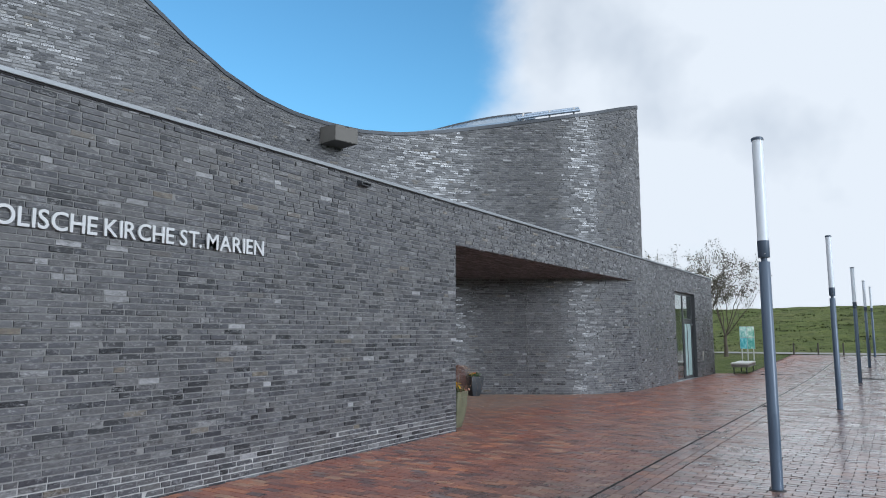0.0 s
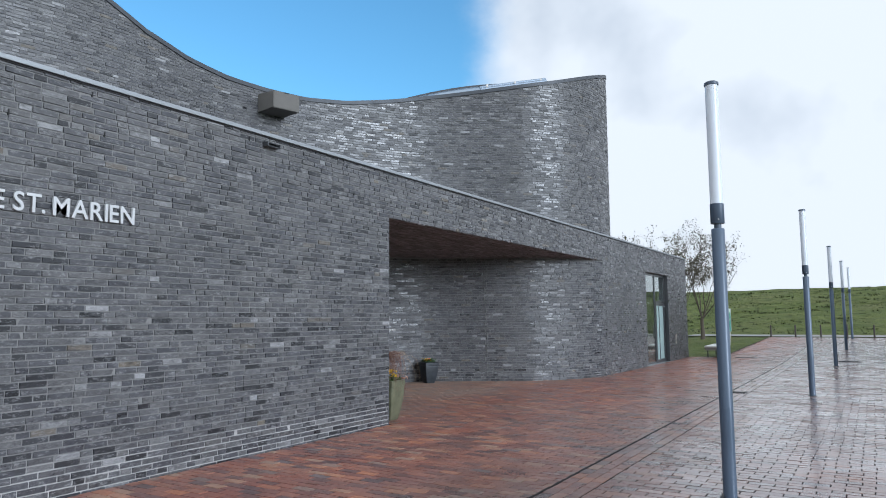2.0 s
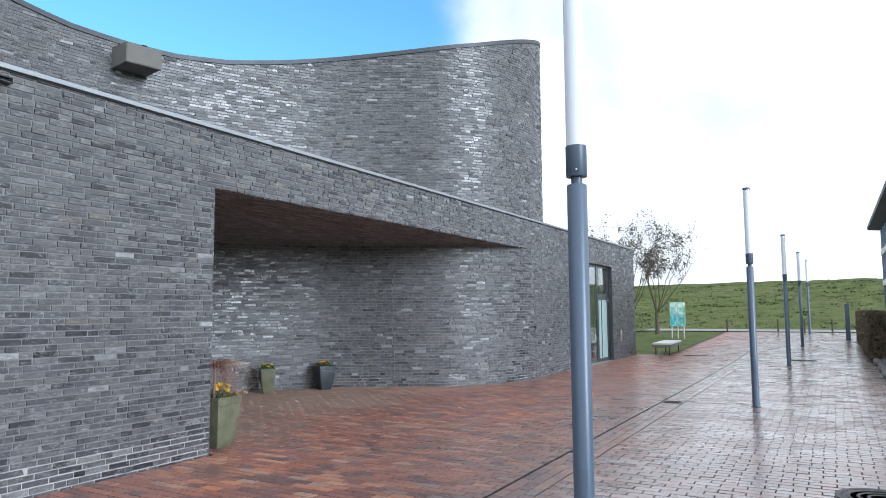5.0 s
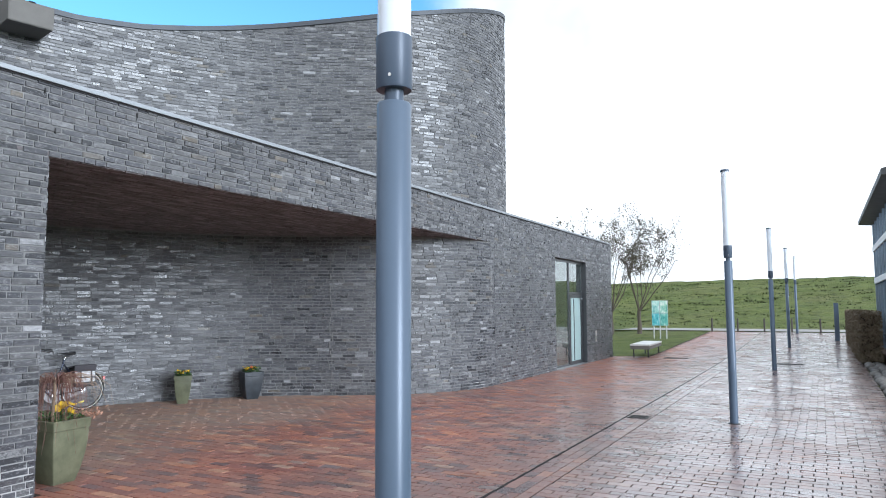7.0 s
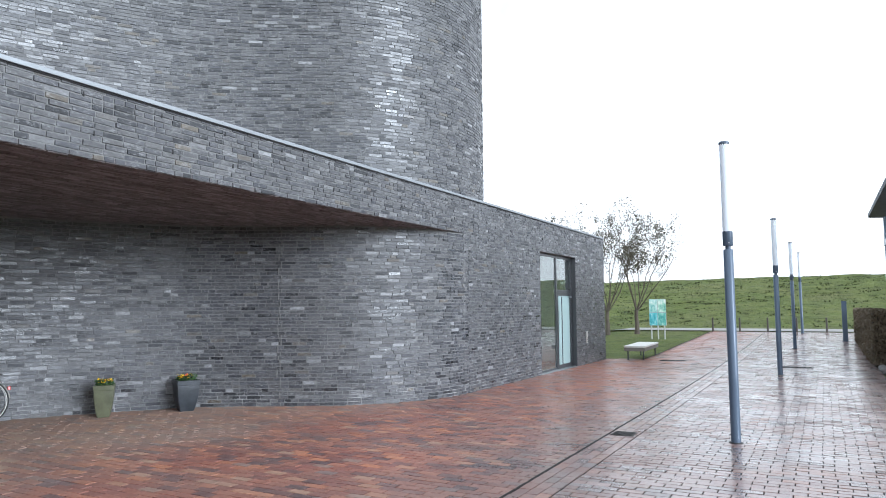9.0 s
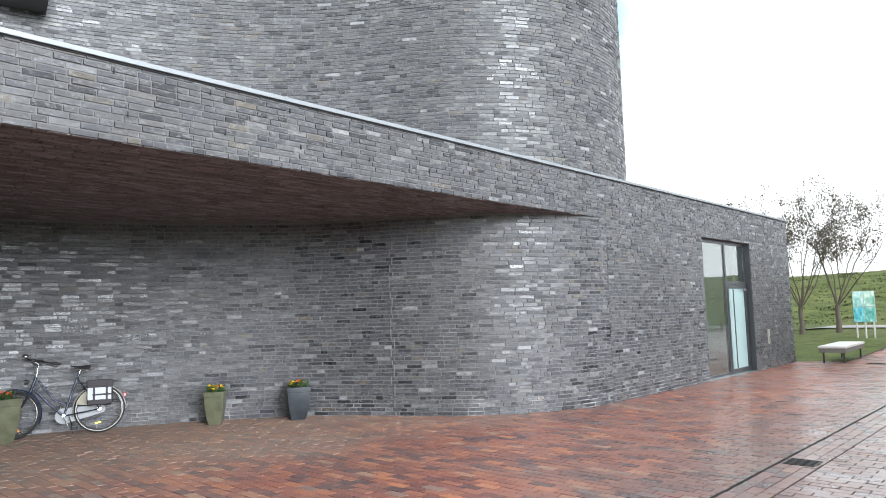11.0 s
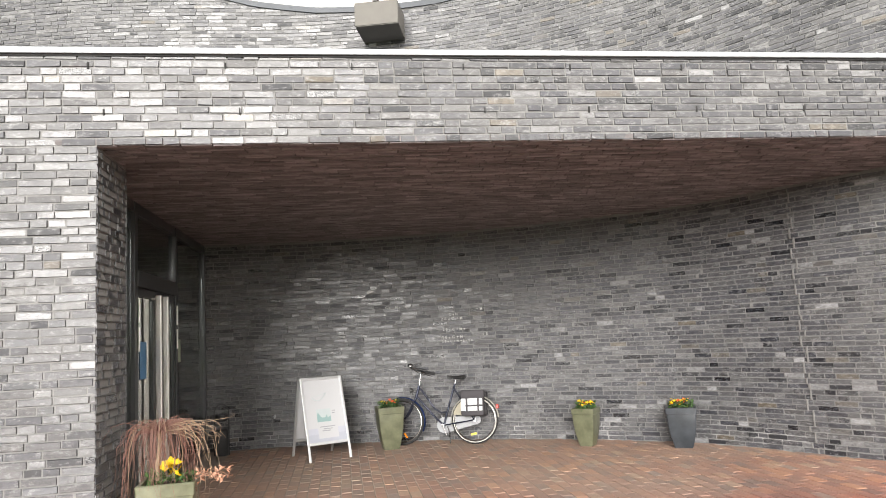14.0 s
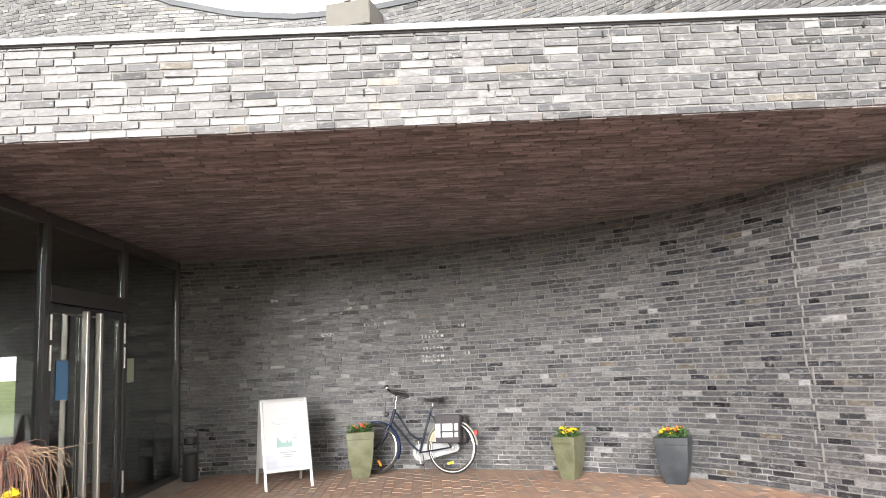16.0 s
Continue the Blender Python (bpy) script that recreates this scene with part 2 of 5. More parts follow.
M_GRASS = grass_mat("short winter grass", (0.086, 0.114, 0.028), (0.140, 0.166, 0.045), (0.165, 0.162, 0.066))
M_ZINC = painted("weathered zinc sheet", (0.33, 0.35, 0.37), 0.42, 0.75, 0.14, 3)
M_DARKZINC = painted("dark zinc sheet", (0.060, 0.066, 0.076), 0.5, 0.3, 0.14, 3)
M_FRAME = painted("anthracite window frame", (0.060, 0.063, 0.068), 0.3, 0.3, 0.1, 5)
M_GLASS = glass_mat("window glass")
M_COATED = glass_mat("coated window glass", (0.80, 0.90, 0.88))
M_COATED.node_tree.nodes["Principled BSDF"].inputs["IOR"].default_value = 2.0
M_CONCRETE = painted("cast concrete", (0.155, 0.148, 0.138), 0.85, 0, 0.2, 5, 0.25, 0.3)
M_POLE = painted("blue-grey lamp paint", (0.075, 0.105, 0.152), 0.33, 0.1, 0.07, 4)
M_COLLAR = painted("dark grey lamp paint", (0.058, 0.080, 0.118), 0.38, 0.1, 0.07, 4)
M_PLASTER = painted("white interior plaster", (0.62, 0.62, 0.60), 0.85, 0, 0.06, 2)
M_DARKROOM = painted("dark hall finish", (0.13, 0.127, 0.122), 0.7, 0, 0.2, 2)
M_HALLFLOOR = painted("brown hall floor", (0.16, 0.11, 0.08), 0.5, 0, 0.15, 3)
M_STEEL = painted("brushed stainless steel", (0.74, 0.72, 0.69), 0.42, 1.0, 0.08, 8)
M_ASPHALT = painted("pale asphalt path", (0.30, 0.29, 0.27), 0.85, 0, 0.15, 2, 0.3, 0.3)


# ---------- mesh helpers ----------
def part(name, bm, material, parent=None, label="", smooth=False):
    me = bpy.data.meshes.new(name)
    bmesh.ops.recalc_face_normals(bm, faces=bm.faces)
    bm.to_mesh(me)
    bm.free()
    me.materials.append(material)
    if smooth:
        for p in me.polygons:
            p.use_smooth = True
        me.set_sharp_from_angle(angle=radians(38))
    ob = new(name, me)
    if parent:
        ob.parent = parent
    if label:
        ob["label"] = label
    return ob


def thing(name, m, label, category, group="", kind=""):
    ob = new(name)
    ob.matrix_world = m
    return tagged(ob, label, category, group, kind)


def box(x0, x1, y0, y1, z0, z1, bevel=0.0, bm=None, m=None):
    """A block between two corners, its edges rounded by bevel."""
    bm = bm or bmesh.new()
    g = bmesh.ops.create_cube(bm, size=1.0, matrix=Matrix.Translation(((x0 + x1) / 2, (y0 + y1) / 2, (z0 + z1) / 2)) @ Matrix.Diagonal((x1 - x0, y1 - y0, z1 - z0, 1)))
    vs = g["verts"]
    if bevel:
        es = list({e for v in vs for e in v.link_edges})
        r = bmesh.ops.bevel(bm, geom=es, offset=bevel, segments=2, affect="EDGES", profile=0.5)
        vs = list({v for f in r["faces"] for v in f.verts} | {v for v in vs if v.is_valid})
    if m:
        bmesh.ops.transform(bm, matrix=m, verts=vs)
    return bm


def lathe(profile, seg=24, bm=None, m=None):
    """A solid of revolution about z from (radius, height) pairs."""
    bm = bm or bmesh.new()
    rings = []
    for r, z in profile:
        if r < 1e-6:
            rings.append([bm.verts.new((0, 0, z))])
        else:
            rings.append([bm.verts.new((r * math.cos(2 * math.pi * i / seg), r * math.sin(2 * math.pi * i / seg), z)) for i in range(seg)])
    for a, b in zip(rings, rings[1:]):
        for i in range(seg):
            j = (i + 1) % seg
            q = [a[i % len(a)], a[j % len(a)], b[j % len(b)], b[i % len(b)]]
            q = list(dict.fromkeys(q))
            if len(q) > 2:
                bm.faces.new(q)
    for ring, rev in ((rings[0], True), (rings[-1], False)):
        if len(ring) > 2:
            bm.faces.new(ring[::-1] if rev else ring)
    if m:
        bmesh.ops.transform(bm, matrix=m, verts=[v for r in rings for v in r])
    return bm


def tube(points, radius, seg=10, bm=None, closed=False):
    """A round bar along points; radius is one number or one a point."""
    bm = bm or bmesh.new()
    pts = [Vector(p) for p in points]
    n = len(pts)
    rs = radius if isinstance(radius, (list, tuple)) else [radius] * n
    rings, up = [], None
    for i, p in enumerate(pts):
        a = pts[i - 1] if (i > 0 or closed) else p
        b = pts[(i + 1) % n] if (i < n - 1 or closed) else p
        d = (b - a).normalized()
        if up is None:
            up = d.orthogonal().normalized()
        up = (up - d * up.dot(d))
        up = up.normalized() if up.length > 1e-6 else d.orthogonal().normalized()
        side = d.cross(up)
        rings.append([bm.verts.new(p + rs[i] * (math.cos(2 * math.pi * k / seg) * up + math.sin(2 * math.pi * k / seg) * side)) for k in range(seg)])
    pairs = list(zip(rings, rings[1:])) + ([(rings[-1], rings[0])] if closed else [])
    for a, b in pairs:
        for k in range(seg):
            bm.faces.new((a[k], a[(k + 1) % seg], b[(k + 1) % seg], b[k]))
    if not closed:
        bm.faces.new(rings[0][::-1])
        bm.faces.new(rings[-1])
    return bm


def from_lists(name, verts, faces, material, parent=None):
    me = bpy.data.meshes.new(name)
    me.from_pydata(verts, [], faces)
    me.materials.append(material)
    ob = new(name, me)
    if parent:
        ob.parent = parent
    return ob


def prism(poly, z0, z1, bm=None):
    """An upright block over a plan outline."""
    bm = bm or bmesh.new()
    lo = [bm.verts.new((x, y, z0)) for x, y in poly]
    hi = [bm.verts.new((x, y, z1)) for x, y in poly]
    n = len(poly)
    for i in range(n):
        j = (i + 1) % n
        bm.faces.new((lo[i], lo[j], hi[j], hi[i]))
    tris = geometry.tessellate_polygon([[Vector((x, y, 0)) for x, y in poly]])
    for a, b, c in tris:
        bm.faces.new((hi[a], hi[b], hi[c]))
        bm.faces.new((lo[c], lo[b], lo[a]))
    return bm


# ---------- plan ----------
FRONT = -6.5                     # plane of the front wall
TOP = 3.94                       # brickwork top of the front wall, under its zinc
JAMB, TANGENT, END = 10.45, 20.9, 30.9
SOFFIT = 3.21
COURSE = 0.0625
REAR = (-3.06, 10.64, 9.34)      # hollow arc of the porch wall: centre and radius
DRUM = (-9.83, 20.9, 3.33)       # round end of the tower
WEST = (-26.25, 10.64, 14.0)     # the round shoulder of the tower


def smooth01(v):
    v = max(0.0, min(1.0, v))
    return v * v * (3 - 2 * v)


def ground_z(x, y):
    """The paving rises gently towards the dike, less so along the church."""
    rise = 0.00062 * max(0.0, min(26.5, y - 20)) ** 2
    across = max(0.0, min(1.0, (x + 6.5 + 0.5 * max(0.0, y - 29)) / 5.3))
    return rise * across


def arc(c, a0, a1, n):
    """Plan points on a circle; angles in degrees from +x towards +y."""
    return [(c[0] + c[2] * math.cos(radians(a0 + (a1 - a0) * i / n)), c[1] + c[2] * math.sin(radians(a0 + (a1 - a0) * i / n))) for i in range(n + 1)]




def bend(a, da, b, db, n=16):
    """Plan points of a smooth bend from a to b that leaves and arrives under two headings in degrees."""
    a, b = Vector(a), Vector(b)
    reach = (b - a).length
    va, vb = [Vector((math.cos(radians(d)), math.sin(radians(d)))) * reach for d in (da, db)]
    out = []
    for i in range(1, n):
        t = i / n
        q = a * (2 * t ** 3 - 3 * t ** 2 + 1) + va * (t ** 3 - 2 * t ** 2 + t) + b * (3 * t ** 2 - 2 * t ** 3) + vb * (t ** 3 - t ** 2)
        out.append(tuple(q))
    return out


def flowing(hollow, first, steps, last):
    """The hollow arc that runs over into the round end without a crease."""
    near, far = arc(hollow, first, 140, steps), arc(DRUM, 304, last, 60)
    return near + bend(near[-1], 50, far[0], 34) + far


PORCH_PLAN = flowing(REAR, 184.0, 44, 360)
TOWER_PLAN = arc(WEST, -42, 0, 60) + flowing((REAR[0], REAR[1], 9.19), 180, 44, 425)[1:]


class Line:
    """A plan line with its length and the side that faces the forecourt."""

    def __init__(self, pts):
        self.p = [Vector(q) for q in pts]
        self.s = [0.0]
        for a, b in zip(self.p, self.p[1:]):
            self.s.append(self.s[-1] + (b - a).length)
        self.length = self.s[-1]

    def at(self, s):
        s = max(0.0, min(self.length, s))
        i = max(0, min(len(self.s) - 2, int(np.searchsorted(self.s, s, "right")) - 1))
        f = (s - self.s[i]) / max(1e-9, self.s[i + 1] - self.s[i])
        return self.p[i].lerp(self.p[i + 1], f)

    def out(self, s):
        d = (self.at(s + 0.05) - self.at(s - 0.05)).normalized()
        return Vector((d.y, -d.x))


def rim(s):
    """Height of the tower's edge along TOWER_PLAN, by the plan's y."""
    p = TOWER.at(s)
    ys = (2.0, 4.5, 6.5, 8.15, 9.0, 10.0, 11.0, 12.0, 13.0, 14.0, 15.0, 16.0, 17.0, 18.0, 19.0, 20.0, 21.4, 24.3)
    zs = (11.6, 10.6, 9.5, 8.40, 7.88, 7.43, 7.18, 7.04, 6.99, 6.98, 7.08, 7.28, 7.52, 7.76, 8.03, 8.36, 8.80, 9.6)
    return float(np.interp(p.y, ys, zs))


TOWER, PORCH = Line(TOWER_PLAN), Line(PORCH_PLAN)
FRONT_LINE = Line([(FRONT, 0.5), (FRONT, END)])


# ---------- brickwork ----------
def lay(line, z0, z1, seed, s0=0.0, s1=None, holes=(), top=None, proud=0.0050, back=0.006, course=COURSE, header=0.36):
    """Bricks in wild bond along a line: a list of (eight corners) per brick, with its middle along the line and its height."""
    rnd = random.Random(seed)
    s1 = line.length if s1 is None else s1
    rows = int(round((z1 - z0) / course))
    bricks = []
    for r in range(rows):
        za, zb = z0 + r * course + 0.005, z0 + (r + 1) * course - 0.005
        s = s0 - rnd.uniform(0, 0.24)
        while s < s1:
            size = 0.115 if rnd.random() < header else rnd.uniform(0.225, 0.245)
            a, b = max(s, s0), min(s + size, s1)
            s += size + 0.010
            spans = [(a, b)]
            for h0, h1, hz0, hz1 in holes:
                if zb > hz0 + 0.01 and za < hz1 - 0.01:
                    spans = [q for u, v in spans for q in ((u, min(v, h0)), (max(u, h1), v)) if q[1] - q[0] > 0.02]
            for a, b in spans:
                if b - a < 0.02:
                    continue
                ta, tb = zb, zb
                if top:
                    ta, tb = min(zb, top(a)), min(zb, top(b))
                    if ta < za + 0.004 or tb < za + 0.004:
                        if max(ta, tb) < za + 0.012:
                            continue
                        ta, tb = max(ta, za + 0.002), max(tb, za + 0.002)
                d = max(0.0, proud + rnd.gauss(0, 0.0030))
                tilt, nod = rnd.gauss(0, 0.0026), rnd.gauss(0, 0.0011)
                pa, pb, n = line.at(a), line.at(b), line.out((a + b) / 2)
                i = 0.003
                e = (pb - pa).normalized() * i
                fa, fb = pa + n * (d + tilt) + e, pb + n * (d - tilt) - e
                ua, ub = fa + n * nod, fb + n * nod
                qa, qb = pa - n * back, pb - n * back
                jz = [rnd.gauss(0, 0.0022) for _ in range(4)]
                v = ((qa.x, qa.y, za), (qb.x, qb.y, za), (qb.x, qb.y, tb), (qa.x, qa.y, ta),
                     (fa.x, fa.y, za + i + jz[0]), (fb.x, fb.y, za + i + jz[1]), (ub.x, ub.y, tb - i + jz[2]), (ua.x, ua.y, ta - i + jz[3]))
                bricks.append((v, (a + b) / 2, (za + zb) / 2))
    return bricks


BRICK_FACES = ((4, 5, 6, 7), (0, 1, 5, 4), (1, 2, 6, 5), (2, 3, 7, 6), (3, 0, 4, 7))


def joined(name, corner_sets, material, parent, faces=BRICK_FACES, label=""):
    verts, fs = [], []
    for c in corner_sets:
        k = len(verts)
        verts.extend(c)
        fs.extend(tuple(k + i for i in f) for f in faces)
    ob = from_lists(name, verts, fs, material, parent)
    ob["kind"] = "stuff"
    if label:
        ob["label"] = label
    return ob


def place_bricks(bricks, parent, singles, name="brick", material=None, faces=BRICK_FACES):
    """The bricks that singles picks become parts of their own, up to 290; the rest is joined."""
    material = material or M_BRICK
    rest, count = [], 0
    for v, s, z in bricks:
        if count < 290 and singles(s, z):
            count += 1
            o = Vector(v[0])
            ob = from_lists(name, [tuple(Vector(q) - o) for q in v], list(faces), material, parent)
            ob.location = o
        else:
            rest.append(v)
    joined(name + "work", rest, material, parent, faces)


# ---------- ground ----------
def dike(y):
    """Cross section of the grass dike behind the path."""
    if y < 52.5:
        return 0.0
    if y < 79:
        return 3.94 * smooth01((y - 52.5) / 26.5) * 0.35 + 3.94 * 0.65 * (y - 52.5) / 26.5
    if y < 83:
        return 3.94
    return max(0.0, 3.94 - (y - 83) * 0.25)


def crest_tilt(x, y):
    """The dike's crest climbs slowly eastwards."""
    return 0.010 * max(-25, min(25, x)) * smooth01((y - 58) / 20)


def build_ground():
    xs = [-1500, -600, -300, -160, -90, -60, -45] + [-35 + 1.5 * i for i in range(48)] + [38, 50, 70, 120, 220, 500, 1500]
    ys = [-1500, -500, -200, -80, -40, -20, -10] + [-6 + 1.0 * i for i in range(110)] + [106, 112, 130, 200, 500, 1500]
    rnd = random.Random(5)
    verts, faces = [], []
    for y in ys:
        for x in xs:
            lump = rnd.uniform(-0.10, 0.12) if 53 < y < 81 and abs(x) < 60 else 0.0
            sink = 0.06 if y < 46.2 else 0.0
            verts.append((x, y, ground_z(x, y) - sink + dike(y) + lump + crest_tilt(x, y)))
    w = len(xs)
    for j in range(len(ys) - 1):
        for i in range(w - 1):
            faces.append((j * w + i, j * w + i + 1, (j + 1) * w + i + 1, (j + 1) * w + i))
    ob = from_lists("ground", verts, faces, M_GRASS)
    for p in ob.data.polygons:
        p.use_smooth = True
    return tagged(ob, "green winter grass rising to a long dike", "ground", kind="structure")


build_ground()


def strip(name, x0, x1, y0, y1, dz, material, nx=6, ny=40):
    """A sheet that follows the ground."""
    verts = [(x0 + (x1 - x0) * i / nx, y0 + (y1 - y0) * j / ny, ground_z(x0 + (x1 - x0) * i / nx, y0 + (y1 - y0) * j / ny) + dz) for j in range(ny + 1) for i in range(nx + 1)]
    faces = [(j * (nx + 1) + i, j * (nx + 1) + i + 1, (j + 1) * (nx + 1) + i + 1, (j + 1) * (nx + 1) + i) for j in range(ny) for i in range(nx)]
    return from_lists(name, verts, faces, material)


PAVE_E = 1.02                    # the paving's edge along the low building
pavement = strip("pavement", -13.0, PAVE_E, -6.0, 31.0, -0.006, M_JOINT, 24, 74)
strip("pavement_bed", -5.35, PAVE_E, 31.0, 46.0, -0.006, M_JOINT, 12, 24).parent = pavement
tagged(pavement, "wet red-brown clinker paving in running bond", "pavement", kind="structure")
path = strip("dike_path", -80, 60, 46.6, 50.6, 0.02, M_ASPHALT, 40, 4)
tagged(path, "pale asphalt path at the foot of the dike", "path", kind="structure")


# ---------- front wall ----------
wall_front = thing("wall_front", Matrix(), "long dark grey clinker brick wall with zinc coping", "wall", kind="structure")
DOOR_Y0, DOOR_Y1, DOOR_Z = 25.00, 27.90, 3.15
bm = box(FRONT - 0.72, FRONT - 0.004, 0.5, JAMB - 0.004, -0.1, TOP)
part("wall_core", bm, M_MORTAR_FRONT, wall_front)
bm = box(FRONT - 0.72, FRONT - 0.004, JAMB - 0.004, TANGENT + 0.2, SOFFIT + 0.02, TOP)
box(FRONT - 0.45, FRONT - 0.004, TANGENT - 0.2, DOOR_Y0, -0.1, SOFFIT + 0.02, bm=bm)
box(FRONT - 0.45, FRONT - 0.004, TANGENT + 0.2, DOOR_Y0, SOFFIT + 0.02, TOP, bm=bm)
box(FRONT - 0.45, FRONT - 0.004, DOOR_Y0, DOOR_Y1, DOOR_Z, TOP, bm=bm)
box(FRONT - 0.45, FRONT - 0.004, DOOR_Y1, END - 0.004, -0.1, TOP, bm=bm)
part("wall_core", bm, M_MORTAR, wall_front)
part("end_wall", box(-16, FRONT - 0.45, END - 0.45, END - 0.004, -0.1, TOP), M_MORTAR, wall_front)
bm = box(FRONT - 0.75, FRONT + 0.035, 0.45, END + 0.03, TOP, TOP + 0.05, 0.006)
part("coping", bm, M_ZINC, wall_front, "weathered zinc coping")
y = 2.2
while y < END:
    part("coping_seam", box(FRONT - 0.74, FRONT + 0.0385, y - 0.012, y + 0.012, TOP + 0.004, TOP + 0.0535, 0.001), M_ZINC, wall_front)
    y += 3.0
# flat black strip draws the shade line beneath the coping
part("coping_shadow", box(FRONT - 0.1, FRONT + 0.014, 0.5, END, TOP - 0.016, TOP - 0.001), painted("coping shade black", (0.015, 0.015, 0.016), 0.8), wall_front, "black strip standing in for the shade under the coping")
roof = part("roof", prism([(FRONT - 0.5, 0.5), (FRONT - 0.5, END - 0.2), (-16, END - 0.2), (-16, 0.5)], TOP - 0.35, TOP - 0.25), M_DARKZINC)
tagged(roof, "flat dark roof behind the front wall", "roof", kind="structure")

# ---------- porch ----------
wall_porch = thing("wall_porch", Matrix(), "curved dark grey clinker brick wall at the back of the porch", "wall", kind="structure")


def curved_core(name, line, zlo, zhi, thick, parent, s0=0.0, s1=None):
    """A bent wall body; zlo and zhi are functions of the length."""
    s1 = line.length if s1 is None else s1
    n = 150
    verts, faces = [], []
    for i in range(n + 1):
        s = s0 + (s1 - s0) * i / n
        p, o = line.at(s), line.out(s)
        f, b = p - o * 0.004, p - o * thick
        verts += [(f.x, f.y, zlo(s)), (f.x, f.y, zhi(s)), (b.x, b.y, zhi(s)), (b.x, b.y, zlo(s))]
    for i in range(n):
        for k in range(4):
            a, b = 4 * i + k, 4 * i + (k + 1) % 4
            faces.append((a, b, b + 4, a + 4))
    faces += [(0, 1, 2, 3), (4 * n + 3, 4 * n + 2, 4 * n + 1, 4 * n)]
    ob = from_lists(name, verts, faces, M_MORTAR, parent)
    return ob


curved_core("wall_core", PORCH, lambda s: -0.1, lambda s: SOFFIT + 0.05, 0.3, wall_porch)

# ---------- tower ----------
tower = thing("church_tower", Matrix(), "tall curved dark clinker brick church body with a swooping top edge", "church")
curved_core("wall_core", TOWER, lambda s: SOFFIT + 0.02, lambda s: rim(s) - 0.02, 0.4, tower)


def band(name, line, lo, hi, inner, outer, material, parent, label, n=170):
    """A metal band along the tower's edge."""
    verts, faces = [], []
    for i in range(n + 1):
        s = line.length * i / n
        p, o = line.at(s), line.out(s)
        z = rim(s)
        f, b = p + o * outer, p - o * inner
        verts += [(f.x, f.y, z + lo), (f.x, f.y, z + hi), (b.x, b.y, z + hi), (b.x, b.y, z + lo)]
    for i in range(n):
        for k in range(4):
            a, b = 4 * i + k, 4 * i + (k + 1) % 4
            faces.append((a, b, b + 4, a + 4))
    faces += [(0, 1, 2, 3), (4 * n + 3, 4 * n + 2, 4 * n + 1, 4 * n)]
    ob = from_lists(name, verts, faces, material, parent)
    ob["label"] = label
    return ob


band("coping", TOWER, -0.02, 0.075, 0.42, 0.03, M_DARKZINC, tower, "dark zinc edge strip")
# the tower's roof, a little under the edge, and its unseen back
verts, faces = [], []
n = 100
for i in range(n + 1):
    s = TOWER.length * i / n
    p, o, z = TOWER.at(s), TOWER.out(s), rim(s)
    xe = min(-15.5, p.x - 1.0)
    verts += [(p.x - o.x * 0.2, p.y - o.y * 0.2, z - 0.12), (xe, p.y, z - 0.14), (xe, p.y, SOFFIT)]
for i in range(n):
    a = 3 * i
    faces += [(a, a + 1, a + 4, a + 3), (a + 1, a + 2, a + 5, a + 4)]
ob = from_lists("roof", verts, faces, M_DARKZINC, tower)
ob["label"] = "dark sheet roof"

# ---------- porch ceiling, joint and glazing ----------
k = Nodes("brown streaked soffit brick", rough=0.75, spec=0.3)
r = k.piece()
t_ = k.ramp(r, [(0.0, (0.128, 0.116, 0.118)), (0.5, (0.178, 0.162, 0.165)), (1.0, (0.25, 0.229, 0.232))])
t_ = k.mix(1.0, t_, k.span(k.noise(3.0, 8, (6, 0.9, 1), 0.75), 0.35, 1.65, 0.3, 0.7), "MULTIPLY")
k.color(k.mix(1.0, t_, k.span(k.noise(60, 4, (1, 0.3, 1)), 0.7, 1.3), "MULTIPLY"))
k.bump(k.noise(45, 5, (1, 0.4, 1)), 0.7, 0.008)
M_SOFFIT = k.m


def porch_depth(y):
    """x of the porch's back wall at a given y."""
    return float(np.interp(y, [q[1] for q in PORCH_PLAN], [q[0] for q in PORCH_PLAN]))


rnd = random.Random(31)
verts, faces = [], []
outline = [(FRONT - 0.002, 10.05), (FRONT - 0.002, TANGENT - 0.05)] + [(porch_depth(y), y) for y in [20.6 - 0.2 * i for i in range(15)]] + [(porch_depth(y), y) for y in [17.6 - 0.4 * i for i in range(18)]] + [(-12.45, 10.05)]
bm = prism(outline, SOFFIT + 0.012, SOFFIT + 0.05)
bm.verts.ensure_lookup_table()
x = FRONT - 0.065
while x > -12.45:
    y = 10.05 - rnd.uniform(0, 0.3)
    while y < TANGENT:
        L = rnd.uniform(0.16, 0.30)
        if x - 0.03 > porch_depth(y + L / 2) + 0.0 and y + L > 10.06:
            d = rnd.gauss(0, 0.002)
            a = [bm.verts.new(q) for q in ((x, y, SOFFIT + 0.014), (x + 0.055, y, SOFFIT + 0.014), (x + 0.055, y + L, SOFFIT + 0.014), (x, y + L, SOFFIT + 0.014),
                                            (x + 0.003, y + 0.003, SOFFIT + d), (x + 0.052, y + 0.003, SOFFIT + d), (x + 0.052, y + L - 0.003, SOFFIT + d), (x + 0.003, y + L - 0.003, SOFFIT + d))]
            for f in BRICK_FACES:
                bm.faces.new([a[i] for i in f])
        y += L + 0.008
    x -= 0.0625
ceiling = part("ceiling", bm, M_SOFFIT)
tagged(ceiling, "brown rough brick soffit over the porch", "ceiling", kind="structure")

